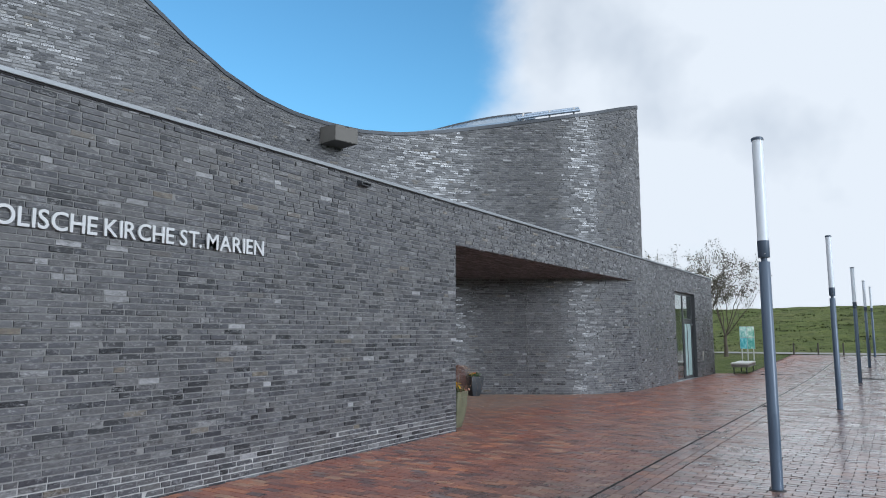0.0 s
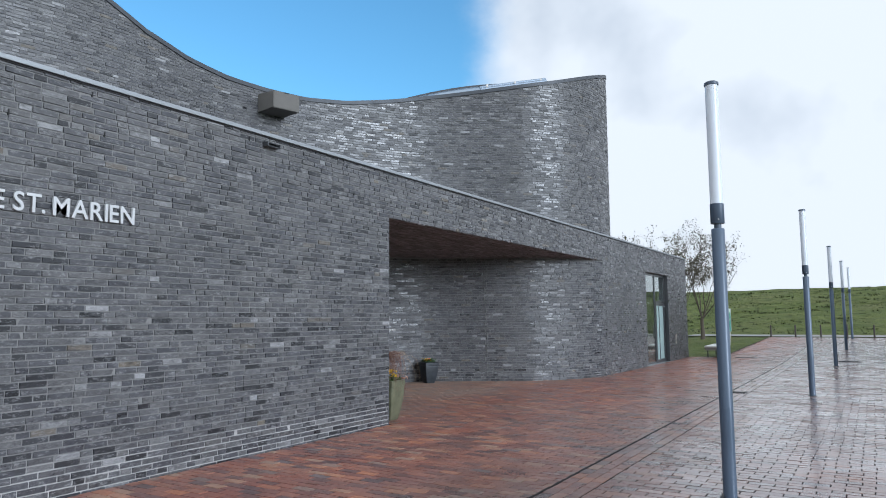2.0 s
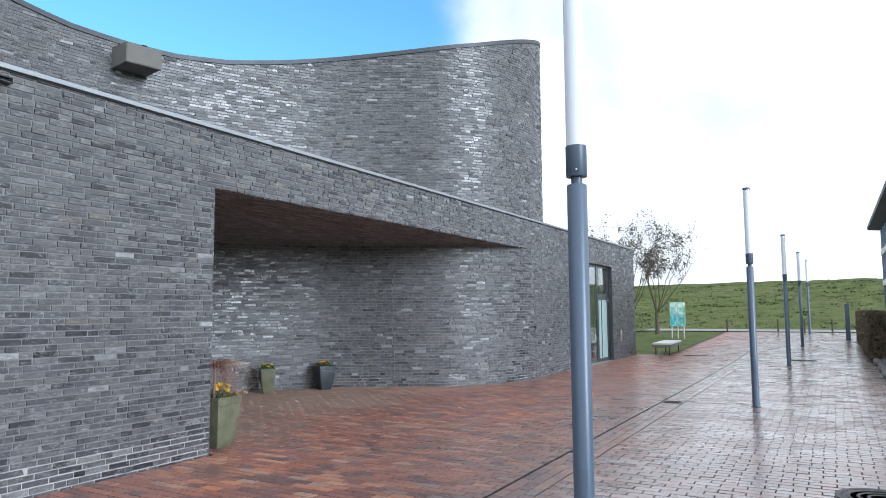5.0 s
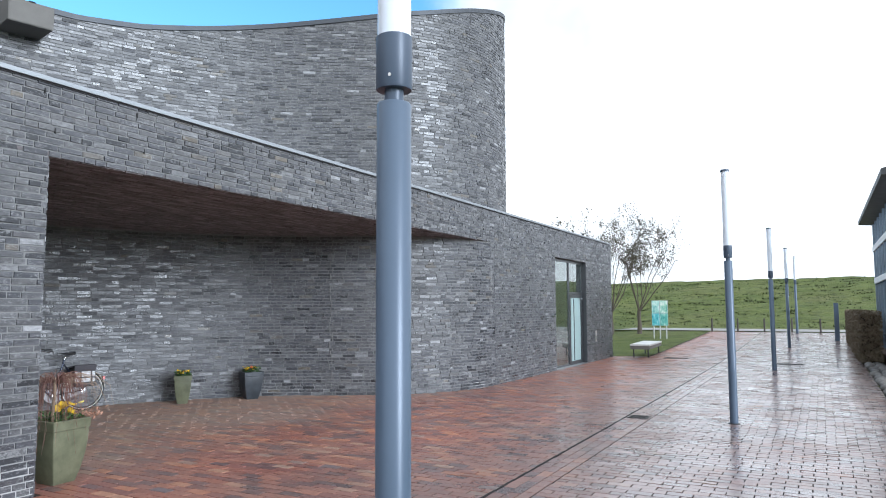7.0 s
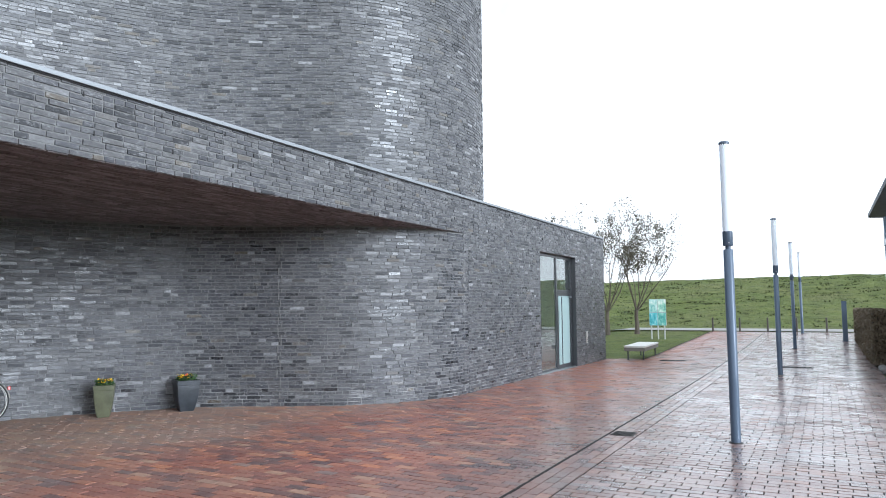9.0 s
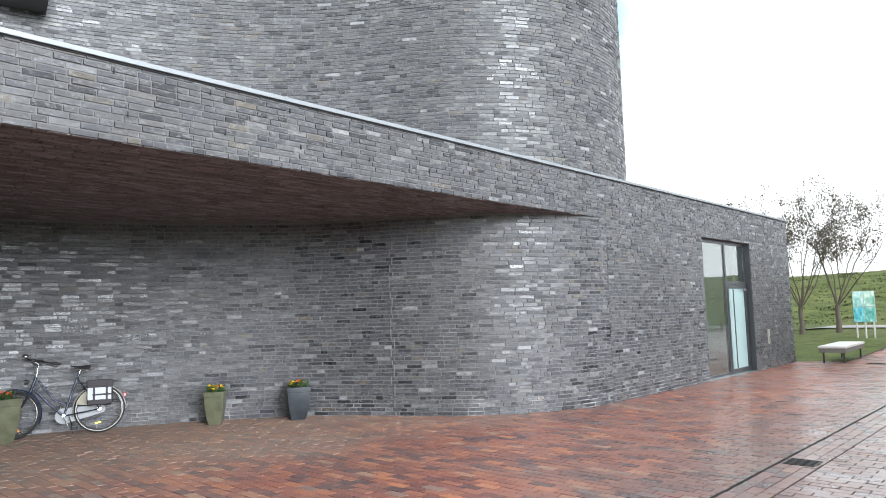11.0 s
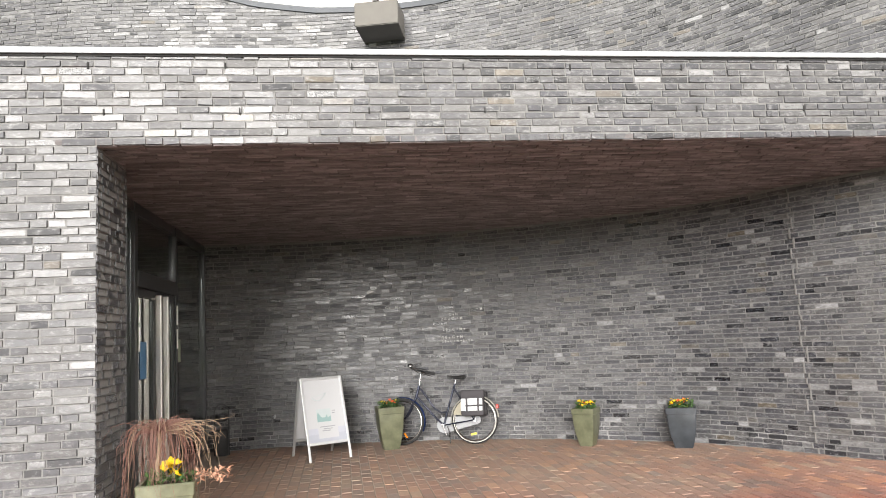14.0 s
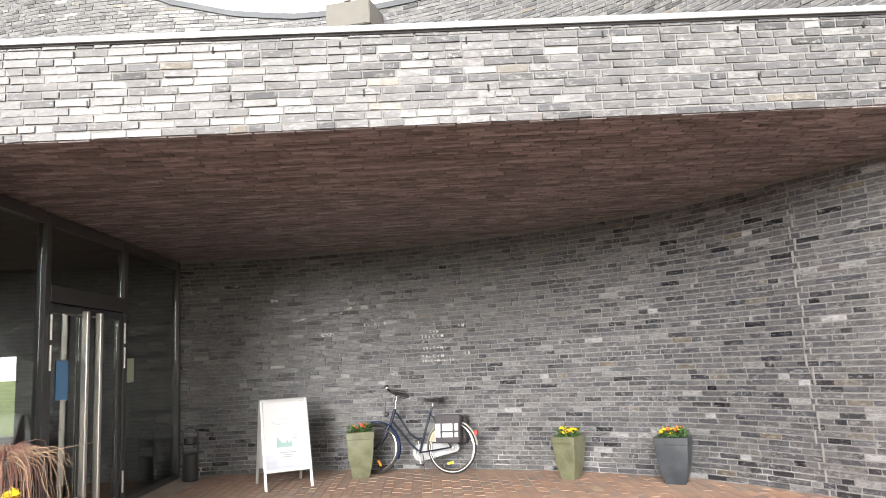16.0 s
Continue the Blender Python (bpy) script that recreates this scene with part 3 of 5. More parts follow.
# toothed upright joint where the hollow wall turns outwards
JOINT_Y = 17.72
rnd = random.Random(37)
bm = bmesh.new()
mm = pose(porch_depth(JOINT_Y), JOINT_Y, 0, 0, 0, 33)
z, side_ = 0.0, 1
while z < SOFFIT - 0.1:
    h = COURSE * rnd.choice((1, 2, 2, 3))
    u = side_ * rnd.uniform(0.008, 0.035)
    box(u - 0.008, u + 0.008, -0.02, 0.004, z, min(SOFFIT - 0.03, z + h + 0.006), bm=bm, m=mm)
    z, side_ = z + h, -side_
part("movement_joint", bm, painted("pale joint mortar", (0.18, 0.177, 0.172), 0.9, 0, 0.35, 9), wall_porch, "toothed pale mortar joint")

GY = 10.10                         # plane of the entrance glazing
window_1 = thing("window_1", Matrix(), "tall dark-framed glazed entrance front of the porch", "window", kind="structure")


def bar(name, x0, x1, y0, y1, z0, z1, parent, material=None, bevel=0.004, label=""):
    return part(name, box(x0, x1, y0, y1, z0, z1, bevel), material or M_FRAME, parent, label)


for x0, x1 in ((-7.31, -7.23), (-8.66, -8.56), (-10.46, -10.36), (-12.34, -12.27)):
    bar("mullion", x0, x1, GY - 0.06, GY + 0.05, 0.0, 3.19, window_1)
for x0, x1 in ((-8.56, -7.31), (-10.36, -8.66), (-12.27, -10.46)):
    bar("head_bar", x0 + 0.002, x1 - 0.002, GY - 0.05, GY + 0.045, 3.08, 3.19, window_1)
for x0, x1 in ((-8.56, -7.31), (-12.27, -10.46)):
    bar("bottom_bar", x0 + 0.002, x1 - 0.002, GY - 0.05, GY + 0.045, 0.0, 0.07, window_1)
bar("transom", -10.358, -8.662, GY - 0.05, GY + 0.055, 2.30, 2.47, window_1)


def pane(name, x0, x1, y0, y1, z0, z1, parent, material=None):
    ob = part(name, box(x0, x1, y0, y1, z0, z1), material or M_COATED, parent)
    ob.visible_shadow = False
    return ob


pane("pane", -8.555, -7.315, GY - 0.006, GY + 0.006, 0.072, 3.078, window_1)
pane("pane", -12.265, -10.465, GY - 0.006, GY + 0.006, 0.072, 3.078, window_1)
pane("pane", -10.355, -8.665, GY - 0.006, GY + 0.006, 2.472, 3.078, window_1)
M_NOTICE_B = painted("blue printed paper", (0.09, 0.24, 0.45), 0.6)
M_NOTICE_G = painted("pale green printed paper", (0.42, 0.50, 0.38), 0.6)


def entrance_leaf(x0, x1, handle_x, hinge_x, name):
    leaf = thing(name, Matrix(), "closed dark-framed glass entrance door leaf with a long steel pull bar", "door", "entrance door leaves", "structure")
    y0, y1 = GY - 0.035, GY + 0.03
    bar("stile", x0, x0 + 0.085, y0, y1, 0.012, 2.29, leaf)
    bar("stile", x1 - 0.085, x1, y0, y1, 0.012, 2.29, leaf)
    bar("rail", x0 + 0.086, x1 - 0.086, y0, y1, 0.012, 0.12, leaf)
    bar("rail", x0 + 0.086, x1 - 0.086, y0, y1, 2.20, 2.29, leaf)
    pane("pane", x0 + 0.087, x1 - 0.087, GY - 0.006, GY + 0.006, 0.121, 2.199, leaf)
    h = part("pull_bar", box(handle_x - 0.03, handle_x + 0.03, GY + 0.075, GY + 0.145, 0.10, 2.24, 0.012), M_STEEL, leaf, "long brushed steel pull bar")
    for z in (0.30, 2.20):
        part("bracket", box(handle_x - 0.012, handle_x + 0.012, GY + 0.031, GY + 0.074, z - 0.012, z + 0.012, 0.003), M_STEEL, h)
    for z in (0.16, 1.62, 1.92):
        part("hinge", lathe([(0.0, 0), (0.013, 0), (0.013, 0.25), (0.0, 0.25)], 12, m=pose(hinge_x, GY + 0.062, z)), M_STEEL, leaf, "steel hinge", True)


entrance_leaf(-9.425, -8.668, -9.27, -8.66, "door_1")
entrance_leaf(-10.352, -9.432, -9.58, -10.36, "door_2")
ob = part("notice", box(-9.12, -8.88, GY + 0.010, GY + 0.013, 1.32, 1.72), M_NOTICE_B)
tagged(ob, "blue paper notice stuck on the door glass", "notice")
ob = part("notice", box(-10.76, -10.56, GY + 0.010, GY + 0.013, 1.44, 1.74), M_NOTICE_G)
tagged(ob, "pale green paper notice stuck on the glass", "notice")

# the hall behind the glazing
hall = thing("wall_hall", Matrix(), "dark entrance hall walls behind the glass", "wall", kind="structure")
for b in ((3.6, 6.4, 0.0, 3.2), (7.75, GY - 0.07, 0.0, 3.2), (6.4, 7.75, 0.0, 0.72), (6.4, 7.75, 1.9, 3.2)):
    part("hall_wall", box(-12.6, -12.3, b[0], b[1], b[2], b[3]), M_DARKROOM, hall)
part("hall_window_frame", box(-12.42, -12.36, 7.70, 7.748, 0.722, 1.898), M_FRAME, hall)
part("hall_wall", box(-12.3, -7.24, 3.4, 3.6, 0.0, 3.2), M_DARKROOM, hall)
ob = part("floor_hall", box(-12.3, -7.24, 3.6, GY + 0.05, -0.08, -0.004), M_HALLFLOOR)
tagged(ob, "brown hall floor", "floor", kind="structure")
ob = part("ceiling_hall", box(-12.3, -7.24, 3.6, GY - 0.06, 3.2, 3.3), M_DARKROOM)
tagged(ob, "dark hall ceiling", "ceiling", kind="structure")

# ---------- side door ----------
GX = FRONT - 0.165
window_2 = thing("window_2", Matrix(), "tall dark-framed window and door in the brick wall", "window", kind="structure")
for y0, y1 in ((DOOR_Y0 + 0.005, DOOR_Y0 + 0.06), (26.56, 26.64), (DOOR_Y1 - 0.06, DOOR_Y1 - 0.005)):
    bar("mullion", GX - 0.05, GX + 0.03, y0, y1, 0.0, DOOR_Z - 0.003, window_2)
for y0, y1, z0, z1 in ((DOOR_Y0 + 0.062, 26.558, 3.07, 3.147), (26.642, DOOR_Y1 - 0.062, 3.07, 3.147), (DOOR_Y0 + 0.062, 26.558, 0.0, 0.06), (26.642, DOOR_Y1 - 0.062, 2.12, 2.2)):
    bar("cross_bar", GX - 0.045, GX + 0.025, y0, y1, z0, z1, window_2)
pane("pane", GX - 0.006, GX + 0.006, DOOR_Y0 + 0.062, 26.558, 0.062, 3.068, window_2, M_COATED)
pane("pane", GX - 0.006, GX + 0.006, 26.642, DOOR_Y1 - 0.062, 2.202, 3.068, window_2, M_COATED)
part("sill", box(GX - 0.05, FRONT + 0.02, DOOR_Y0 + 0.003, DOOR_Y1 - 0.003, -0.03, 0.012, 0.003), M_ZINC, window_2, "pale metal threshold")
part("jamb_lining", box(GX + 0.032, FRONT - 0.004, DOOR_Y1 - 0.012, DOOR_Y1 - 0.002, 0.013, DOOR_Z - 0.003), M_FRAME, window_2, "dark metal jamb lining")
part("jamb_lining", box(GX + 0.032, FRONT - 0.004, DOOR_Y0 + 0.002, DOOR_Y0 + 0.012, 0.013, DOOR_Z - 0.003), M_FRAME, window_2, "dark metal jamb lining")
leaf = thing("door_3", Matrix(), "narrow closed side door with pale frosted glass", "door", kind="structure")
y0, y1 = 26.645, DOOR_Y1 - 0.065
bar("stile", GX - 0.03, GX + 0.034, y0, y0 + 0.08, 0.015, 2.115, leaf)
bar("stile", GX - 0.03, GX + 0.034, y1 - 0.08, y1, 0.015, 2.115, leaf)
bar("rail", GX - 0.03, GX + 0.034, y0 + 0.081, y1 - 0.081, 0.015, 0.12, leaf)
bar("rail", GX - 0.03, GX + 0.034, y0 + 0.081, y1 - 0.081, 2.03, 2.115, leaf)
M_FROST = painted("pale frosted film", (0.36, 0.48, 0.47), 0.35, 0, 0.06, 3)
part("frosted_panel", box(GX - 0.004, GX + 0.004, y0 + 0.082, y1 - 0.082, 0.121, 2.029), M_FROST, leaf, "pale green frosted panel")
part("pull_bar", tube([(GX + 0.09, y0 + 0.20, 0.15), (GX + 0.09, y0 + 0.20, 2.0)], 0.014, 10), M_FRAME, leaf, "dark pull bar", True)
part("door_closer", box(GX + 0.035, GX + 0.075, y1 - 0.20, y1 - 0.03, 1.98, 2.03, 0.006), M_ZINC, leaf, "silver door closer")
room = thing("wall_room", Matrix(), "pale side room walls behind the window", "wall", kind="structure")
for b in ((-10.2, -10.0, 24.2, 29.0, 0, 3.2), (-10.0, -6.96, 24.2, 24.4, 0, 3.2), (-10.0, -6.96, 28.8, 29.0, 0, 3.2)):
    part("room_wall", box(*b), M_PLASTER, room)
ob = part("floor_room", box(-10.0, GX - 0.06, 24.4, 28.8, -0.06, -0.003), M_HALLFLOOR)
tagged(ob, "brown side room floor", "floor", kind="structure")
ob = part("ceiling_room", box(-10.0, -6.96, 24.4, 28.8, 3.2, 3.3), M_PLASTER)
tagged(ob, "white side room ceiling", "ceiling", kind="structure")
shelf = thing("bookshelf", pose(-9.75, 26.0, 0), "tall green-grey bookshelf inside the side room", "shelf")
M_SHELF = painted("green-grey shelf board", (0.16, 0.22, 0.17), 0.6)
for i in range(5):
    part("board", box(-0.2, 0.2, -0.9, 0.9, 0.28 + 0.38 * i, 0.31 + 0.38 * i), M_SHELF, shelf)
for yy in (-0.92, 0.0, 0.92):
    part("upright", box(-0.2, 0.2, yy - 0.015, yy + 0.015, 0.0, 1.95), M_SHELF, shelf)

# intercom column beside the door
post = thing("intercom_panel", pose(FRONT + 0.008, 28.8, 0.62), "slim pale metal intercom panel on the brick wall", "intercom")
part("case", box(0.0, 0.03, -0.06, 0.06, 0.0, 0.36, 0.006), M_STEEL, post)
for i in range(3):
    part("button", box(0.0305, 0.036, -0.02, 0.02, 0.05 + 0.05 * i, 0.075 + 0.05 * i, 0.002), M_FRAME, post)

# ---------- lettering ----------
M_LETTER = painted("pale grey enamelled metal", (0.52, 0.53, 0.54), 0.4, 0.1, 0.04, 8)


def word(text, y0, y1, z0, z1, parent, material, depth=0.022, x=FRONT + 0.035, name="letter"):
    """Raised letters on the front wall, each a mesh of its own, fitted between y0 and y1."""
    meshes, pen = [], 0.0
    for ch in text:
        cu = bpy.data.curves.new("glyph", "FONT")
        cu.body, cu.size, cu.extrude, cu.offset, cu.resolution_u = ch, 1.0, 0.06, 0.012, 4
        tmp = bpy.data.objects.new("glyph", cu)
        scene.collection.objects.link(tmp)
        me = bpy.data.meshes.new_from_object(tmp.evaluated_get(bpy.context.evaluated_depsgraph_get()))
        bpy.data.objects.remove(tmp)
        bpy.data.curves.remove(cu)
        xs = [v.co.x for v in me.vertices]
        meshes.append((me, pen - min(xs), min(xs), max(xs)))
        pen += max(xs) - min(xs) + (0.085 if ch != "T" else 0.03)
    width = pen - 0.085
    for me, shift, a, b in meshes:
        hs = [v.co.y for v in me.vertices]
        sx, sz = (y1 - y0) / width, (z1 - z0) / 0.70
        for v in me.vertices:
            u, h, d = v.co.x + shift, v.co.y, v.co.z
            v.co = (d / 0.12 * depth, y0 + u * sx, z0 + h * sz)
        me.materials.append(material)
        ob = new(name, me)
        ob.parent = parent
        ob.location = (x, 0, 0)


sign = thing("church_lettering", Matrix(), "raised pale metal capital letters on the brick wall", "lettering")
word("OLISCHE", 2.935, 3.865, 2.60, 2.775, sign, M_LETTER)
word("KIRCHE", 3.935, 4.715, 2.605, 2.775, sign, M_LETTER)
word("ST.", 4.79, 5.07, 2.605, 2.775, sign, M_LETTER)
word("MARIEN", 5.14, 5.975, 2.60, 2.775, sign, M_LETTER)

# ---------- small things on the walls ----------
spout = thing("overflow_spout", pose(FRONT, 7.86, 3.80), "small dark overflow spout under the coping", "spout")
part("channel", box(-0.05, 0.09, -0.10, 0.10, 0.0, 0.012, 0.003), M_FRAME, spout)
part("lip", box(-0.05, 0.10, -0.11, -0.098, 0.0, 0.055, 0.003), M_FRAME, spout)
part("lip", box(-0.05, 0.10, 0.098, 0.11, 0.0, 0.055, 0.003), M_FRAME, spout)
part("hood", box(-0.05, 0.05, -0.11, 0.11, 0.056, 0.066, 0.003), M_FRAME, spout)
M_HOLE = painted("dark open joint", (0.012, 0.012, 0.012), 0.9)
for row, z in enumerate((3.85, 3.475)):
    y = 1.6 + 0.12 * row
    while y < END:
        part("weep_hole", box(FRONT - 0.002, FRONT + 0.012, y - 0.006, y + 0.006, z - 0.026, z + 0.026), M_HOLE, wall_front)
        y += 0.97 + 0.06 * math.sin(5 * y)

chute = thing("rain_spout", Matrix(), "big cast concrete water spout jutting from the tower edge", "spout")
mm = Matrix.Translation((-11.93, 13.12, 0)) @ Matrix.Rotation(radians(-14), 4, "Z")
bm = bmesh.new()
w = 0.34
prof = [(-0.5, 6.44), (0.02, 6.44), (0.72, 6.41), (0.72, 6.80), (-0.5, 6.94)]
va = [bm.verts.new((px, -w, pz)) for px, pz in prof]
vb = [bm.verts.new((px, w, pz)) for px, pz in prof]
bm.faces.new(va[::-1])
bm.faces.new(vb)
for i in range(5):
    j = (i + 1) % 5
    bm.faces.new((va[i], va[j], vb[j], vb[i]))
bmesh.ops.bevel(bm, geom=list(bm.edges), offset=0.012, segments=2, affect="EDGES")
bmesh.ops.transform(bm, matrix=mm, verts=bm.verts)
part("body", bm, M_CONCRETE, chute)
part("channel", box(0.45, 0.726, -0.05, 0.05, 6.79, 6.812, 0.004, m=mm), M_HOLE, chute, "dark water channel")

# skylight on the tower's roof
sky_l = thing("roof_skylight", Matrix(), "long curved glazed skylight with steel rails on the tower roof", "skylight")
SA, SB = Vector((-13.6, 19.0, 8.55)), Vector((-9.05, 22.8, 9.42))
M_RAIL = painted("silver blue steel rail", (0.30, 0.36, 0.44), 0.35, 0.6, 0.08, 6)
M_SKYGLASS = painted("pale skylight glazing", (0.22, 0.29, 0.37), 0.15, 0.3, 0.05, 3)
across = Vector((-(SB - SA).y, (SB - SA).x, 0)).normalized()


def along(t, lift=0.0, back=0.0):
    return tuple(SA.lerp(SB, t) + Vector((0, 0, lift)) + across * back)


hump = [(t, 0.02 + 0.36 * math.sin(math.pi * 0.62 * (t - 0.04) / 0.70)) for t in [0.04 + 0.70 * i / 20 for i in range(21)]]
part("curb", tube([along(t, h, 0.5) for t, h in hump], 0.05, 8), M_DARKZINC, sky_l, "dark curved curb", True)
bm = bmesh.new()
for (t0, h0), (t1, h1) in zip(hump, hump[1:]):
    bm.faces.new([bm.verts.new(v) for v in (along(t0, 0.02), along(t1, 0.02), along(t1, h1, 0.5), along(t0, h0, 0.5))])
    bm.faces.new([bm.verts.new(v) for v in (along(t0, -1.2), along(t1, -1.2), along(t1, 0.02), along(t0, 0.02))])
bmesh.ops.remove_doubles(bm, verts=bm.verts, dist=0.001)
bmesh.ops.solidify(bm, geom=list(bm.faces), thickness=0.02)
part("glazing", bm, M_SKYGLASS, sky_l, "pale blue glazing")
for back, lift in ((-0.25, 0.05), (-0.12, 0.16)):
    part("rail", tube([along(0.62, lift - 0.04, back), along(0.8, lift, back), along(1.0, lift + 0.02, back)], 0.055, 10), M_RAIL, sky_l, "silver rail", True)
for t in (0.66, 0.82, 0.97):
    q = along(t, 0.0, -0.18)
    part("bracket", box(q[0] - 0.03, q[0] + 0.03, q[1] - 0.03, q[1] + 0.03, q[2] - 0.9, q[2] + 0.2, 0.004), M_STEEL, sky_l)

# ---------- lamp posts ----------
k = Nodes("milky lamp tube", (0.80, 0.82, 0.84), 0.25)
k.b.inputs["Subsurface Weight"].default_value = 0.0
k.color(k.mix(k.noise(5, 3), (0.62, 0.67, 0.74), (0.70, 0.74, 0.80)))
M_MILK = k.m
M_BASE = painted("dark lamp base ring", (0.03, 0.03, 0.032), 0.6)


def lamp_post(x, y):
    z = ground_z(x, y)
    lamp = thing("lamp_post", pose(x, y, z), "slim blue-grey round lamp post with a milky tube top", "street lamp", "lamp posts along the forecourt")
    part("base_ring", lathe([(0.0, -0.02), (0.085, -0.02), (0.085, 0.008), (0.062, 0.014), (0.0, 0.014)], 28), M_BASE, lamp, "dark base ring")
    part("pole", lathe([(0.0, 0.01), (0.059, 0.01), (0.059, 2.425), (0.055, 2.432), (0.0, 2.432)], 32), M_POLE, lamp, "", True)
    part("neck", lathe([(0.0, 2.432), (0.033, 2.432), (0.033, 2.478), (0.0, 2.478)], 24), M_COLLAR, lamp, "recessed neck", True)
    part("collar", lathe([(0.0, 2.478), (0.060, 2.478), (0.062, 2.482), (0.062, 2.662), (0.059, 2.665), (0.0, 2.665)], 32), M_COLLAR, lamp, "dark grey collar", True)
    part("tube", lathe([(0.0, 2.665), (0.058, 2.665), (0.058, 3.80), (0.0, 3.80)], 32), M_MILK, lamp, "milky white light tube", True)
    part("cap", lathe([(0.0, 3.80), (0.066, 3.80), (0.066, 3.825), (0.05, 3.837), (0.0, 3.84)], 32), M_COLLAR, lamp, "dark cap", True)
    hatch = bmesh.new()
    for i in range(9):
        a0, a1 = radians(-62 + 7 * i - 90 + 40), radians(-62 + 7 * (i + 1) - 90 + 40)
        q = [(0.0605 * math.cos(a), 0.0605 * math.sin(a), zz) for a, zz in ((a0, 0.42), (a1, 0.42), (a1, 0.80), (a0, 0.80))]
        hatch.faces.new([hatch.verts.new(v) for v in q])
    bmesh.ops.remove_doubles(hatch, verts=hatch.verts, dist=0.0005)
    bmesh.ops.solidify(hatch, geom=list(hatch.faces), thickness=0.0016)
    part("service_hatch", hatch, M_POLE, lamp)
    part("screw", lathe([(0.0, 0), (0.006, 0), (0.006, 0.003), (0.0, 0.003)], 10, m=pose(0.020, -0.059, 2.515, 90, 0, 0)), M_STEEL, lamp)
    return lamp


for x, y in ((-1.235, 8.421), (-1.20, 17.75), (-1.16, 27.1), (-1.13, 36.2), (-1.10, 45.2)):
    lamp_post(x, y)

# ---------- planters ----------
def glazed(name, a, b):
    k = Nodes(name, rough=0.3)
    k.color(k.mix(k.span(k.noise(7, 6), 0, 1, 0.3, 0.7), a, b))
    k.rough(k.span(k.noise(11, 4), 0.22, 0.45))
    k.bump(k.noise(35, 4), 0.15, 0.004)
    return k.m


M_GREENPOT = glazed("olive green glaze", (0.085, 0.092, 0.055), (0.165, 0.170, 0.108))
M_DARKPOT = glazed("slate blue glaze", (0.022, 0.027, 0.033), (0.050, 0.058, 0.067))
M_SOIL = painted("dark potting soil", (0.035, 0.026, 0.02), 0.95, 0, 0.3, 20)
M_LEAF = painted("dark green pansy leaf", (0.045, 0.095, 0.025), 0.55, 0, 0.3, 30)
M_YELLOW = painted("yellow petals", (0.80, 0.52, 0.02), 0.55, 0, 0.15, 30)
M_RED = painted("orange red petals", (0.55, 0.09, 0.03), 0.55, 0, 0.2, 30)


def pot_section(t):
    """Half width of the pot at a share of its height: bulging a little, narrower at the foot."""
    return 0.21 * (0.60 + 0.40 * math.sin(min(1.0, t * 1.18) * math.pi / 2) ** 0.85)


def rounded_square(bm, half, z, r=0.013, n=4):
    ring = []
    for cx, cy, a0 in ((1, 1, 0), (-1, 1, 90), (-1, -1, 180), (1, -1, 270)):
        for i in range(n + 1):
            a = radians(a0 + 90 * i / n)
            ring.append(bm.verts.new((cx * (half - r) + r * math.cos(a), cy * (half - r) + r * math.sin(a), z)))
    return ring


def skin(bm, rings, close=True):
    for a, b in zip(rings, rings[1:]):
        for i in range(len(a)):
            j = (i + 1) % len(a)
            bm.faces.new((a[i], a[j], b[j], b[i]))
    if close:
        bm.faces.new(rings[0][::-1])
        bm.faces.new(rings[-1])


def petal_patch(seed, spread, count, height):
    """Small cupped petals scattered over the pot's mouth."""
    rnd = random.Random(seed)
    bm = bmesh.new()
    for _ in range(count):
        cx, cy = rnd.uniform(-spread, spread), rnd.uniform(-spread, spread)
        cz = height + rnd.uniform(0.0, 0.05)
        tilt = Euler((rnd.uniform(-0.9, 0.9), rnd.uniform(-0.9, 0.9), rnd.uniform(0, 6.3))).to_matrix()
        for i in range(5):
            a, b = 2 * math.pi * i / 5, 2 * math.pi * (i + 1) / 5
            r = rnd.uniform(0.018, 0.026)
            m_ = (a + b) / 2
            q = [(0, 0, 0), (r * 0.8 * math.cos(a), r * 0.8 * math.sin(a), 0.006), (r * 1.15 * math.cos(m_), r * 1.15 * math.sin(m_), 0.010), (r * 0.8 * math.cos(b), r * 0.8 * math.sin(b), 0.006)]
            bm.faces.new([bm.verts.new(Vector((cx, cy, cz)) + tilt @ Vector(v)) for v in q])
    return bm


def leaf_patch(seed, spread, count, height, size=0.035):
    rnd = random.Random(seed)
    bm = bmesh.new()
    for _ in range(count):
        c = Vector((rnd.uniform(-spread, spread), rnd.uniform(-spread, spread), height + rnd.uniform(-0.03, 0.05)))
        tilt = Euler((rnd.uniform(-1, 1), rnd.uniform(-1, 1), rnd.uniform(0, 6.3))).to_matrix()
        s = size * rnd.uniform(0.7, 1.3)
        bm.faces.new([bm.verts.new(c + tilt @ Vector(v)) for v in ((0, 0, 0), (s, -s * 0.4, s * 0.15), (s * 1.9, 0, 0), (s, s * 0.4, s * 0.15))])
    return bm


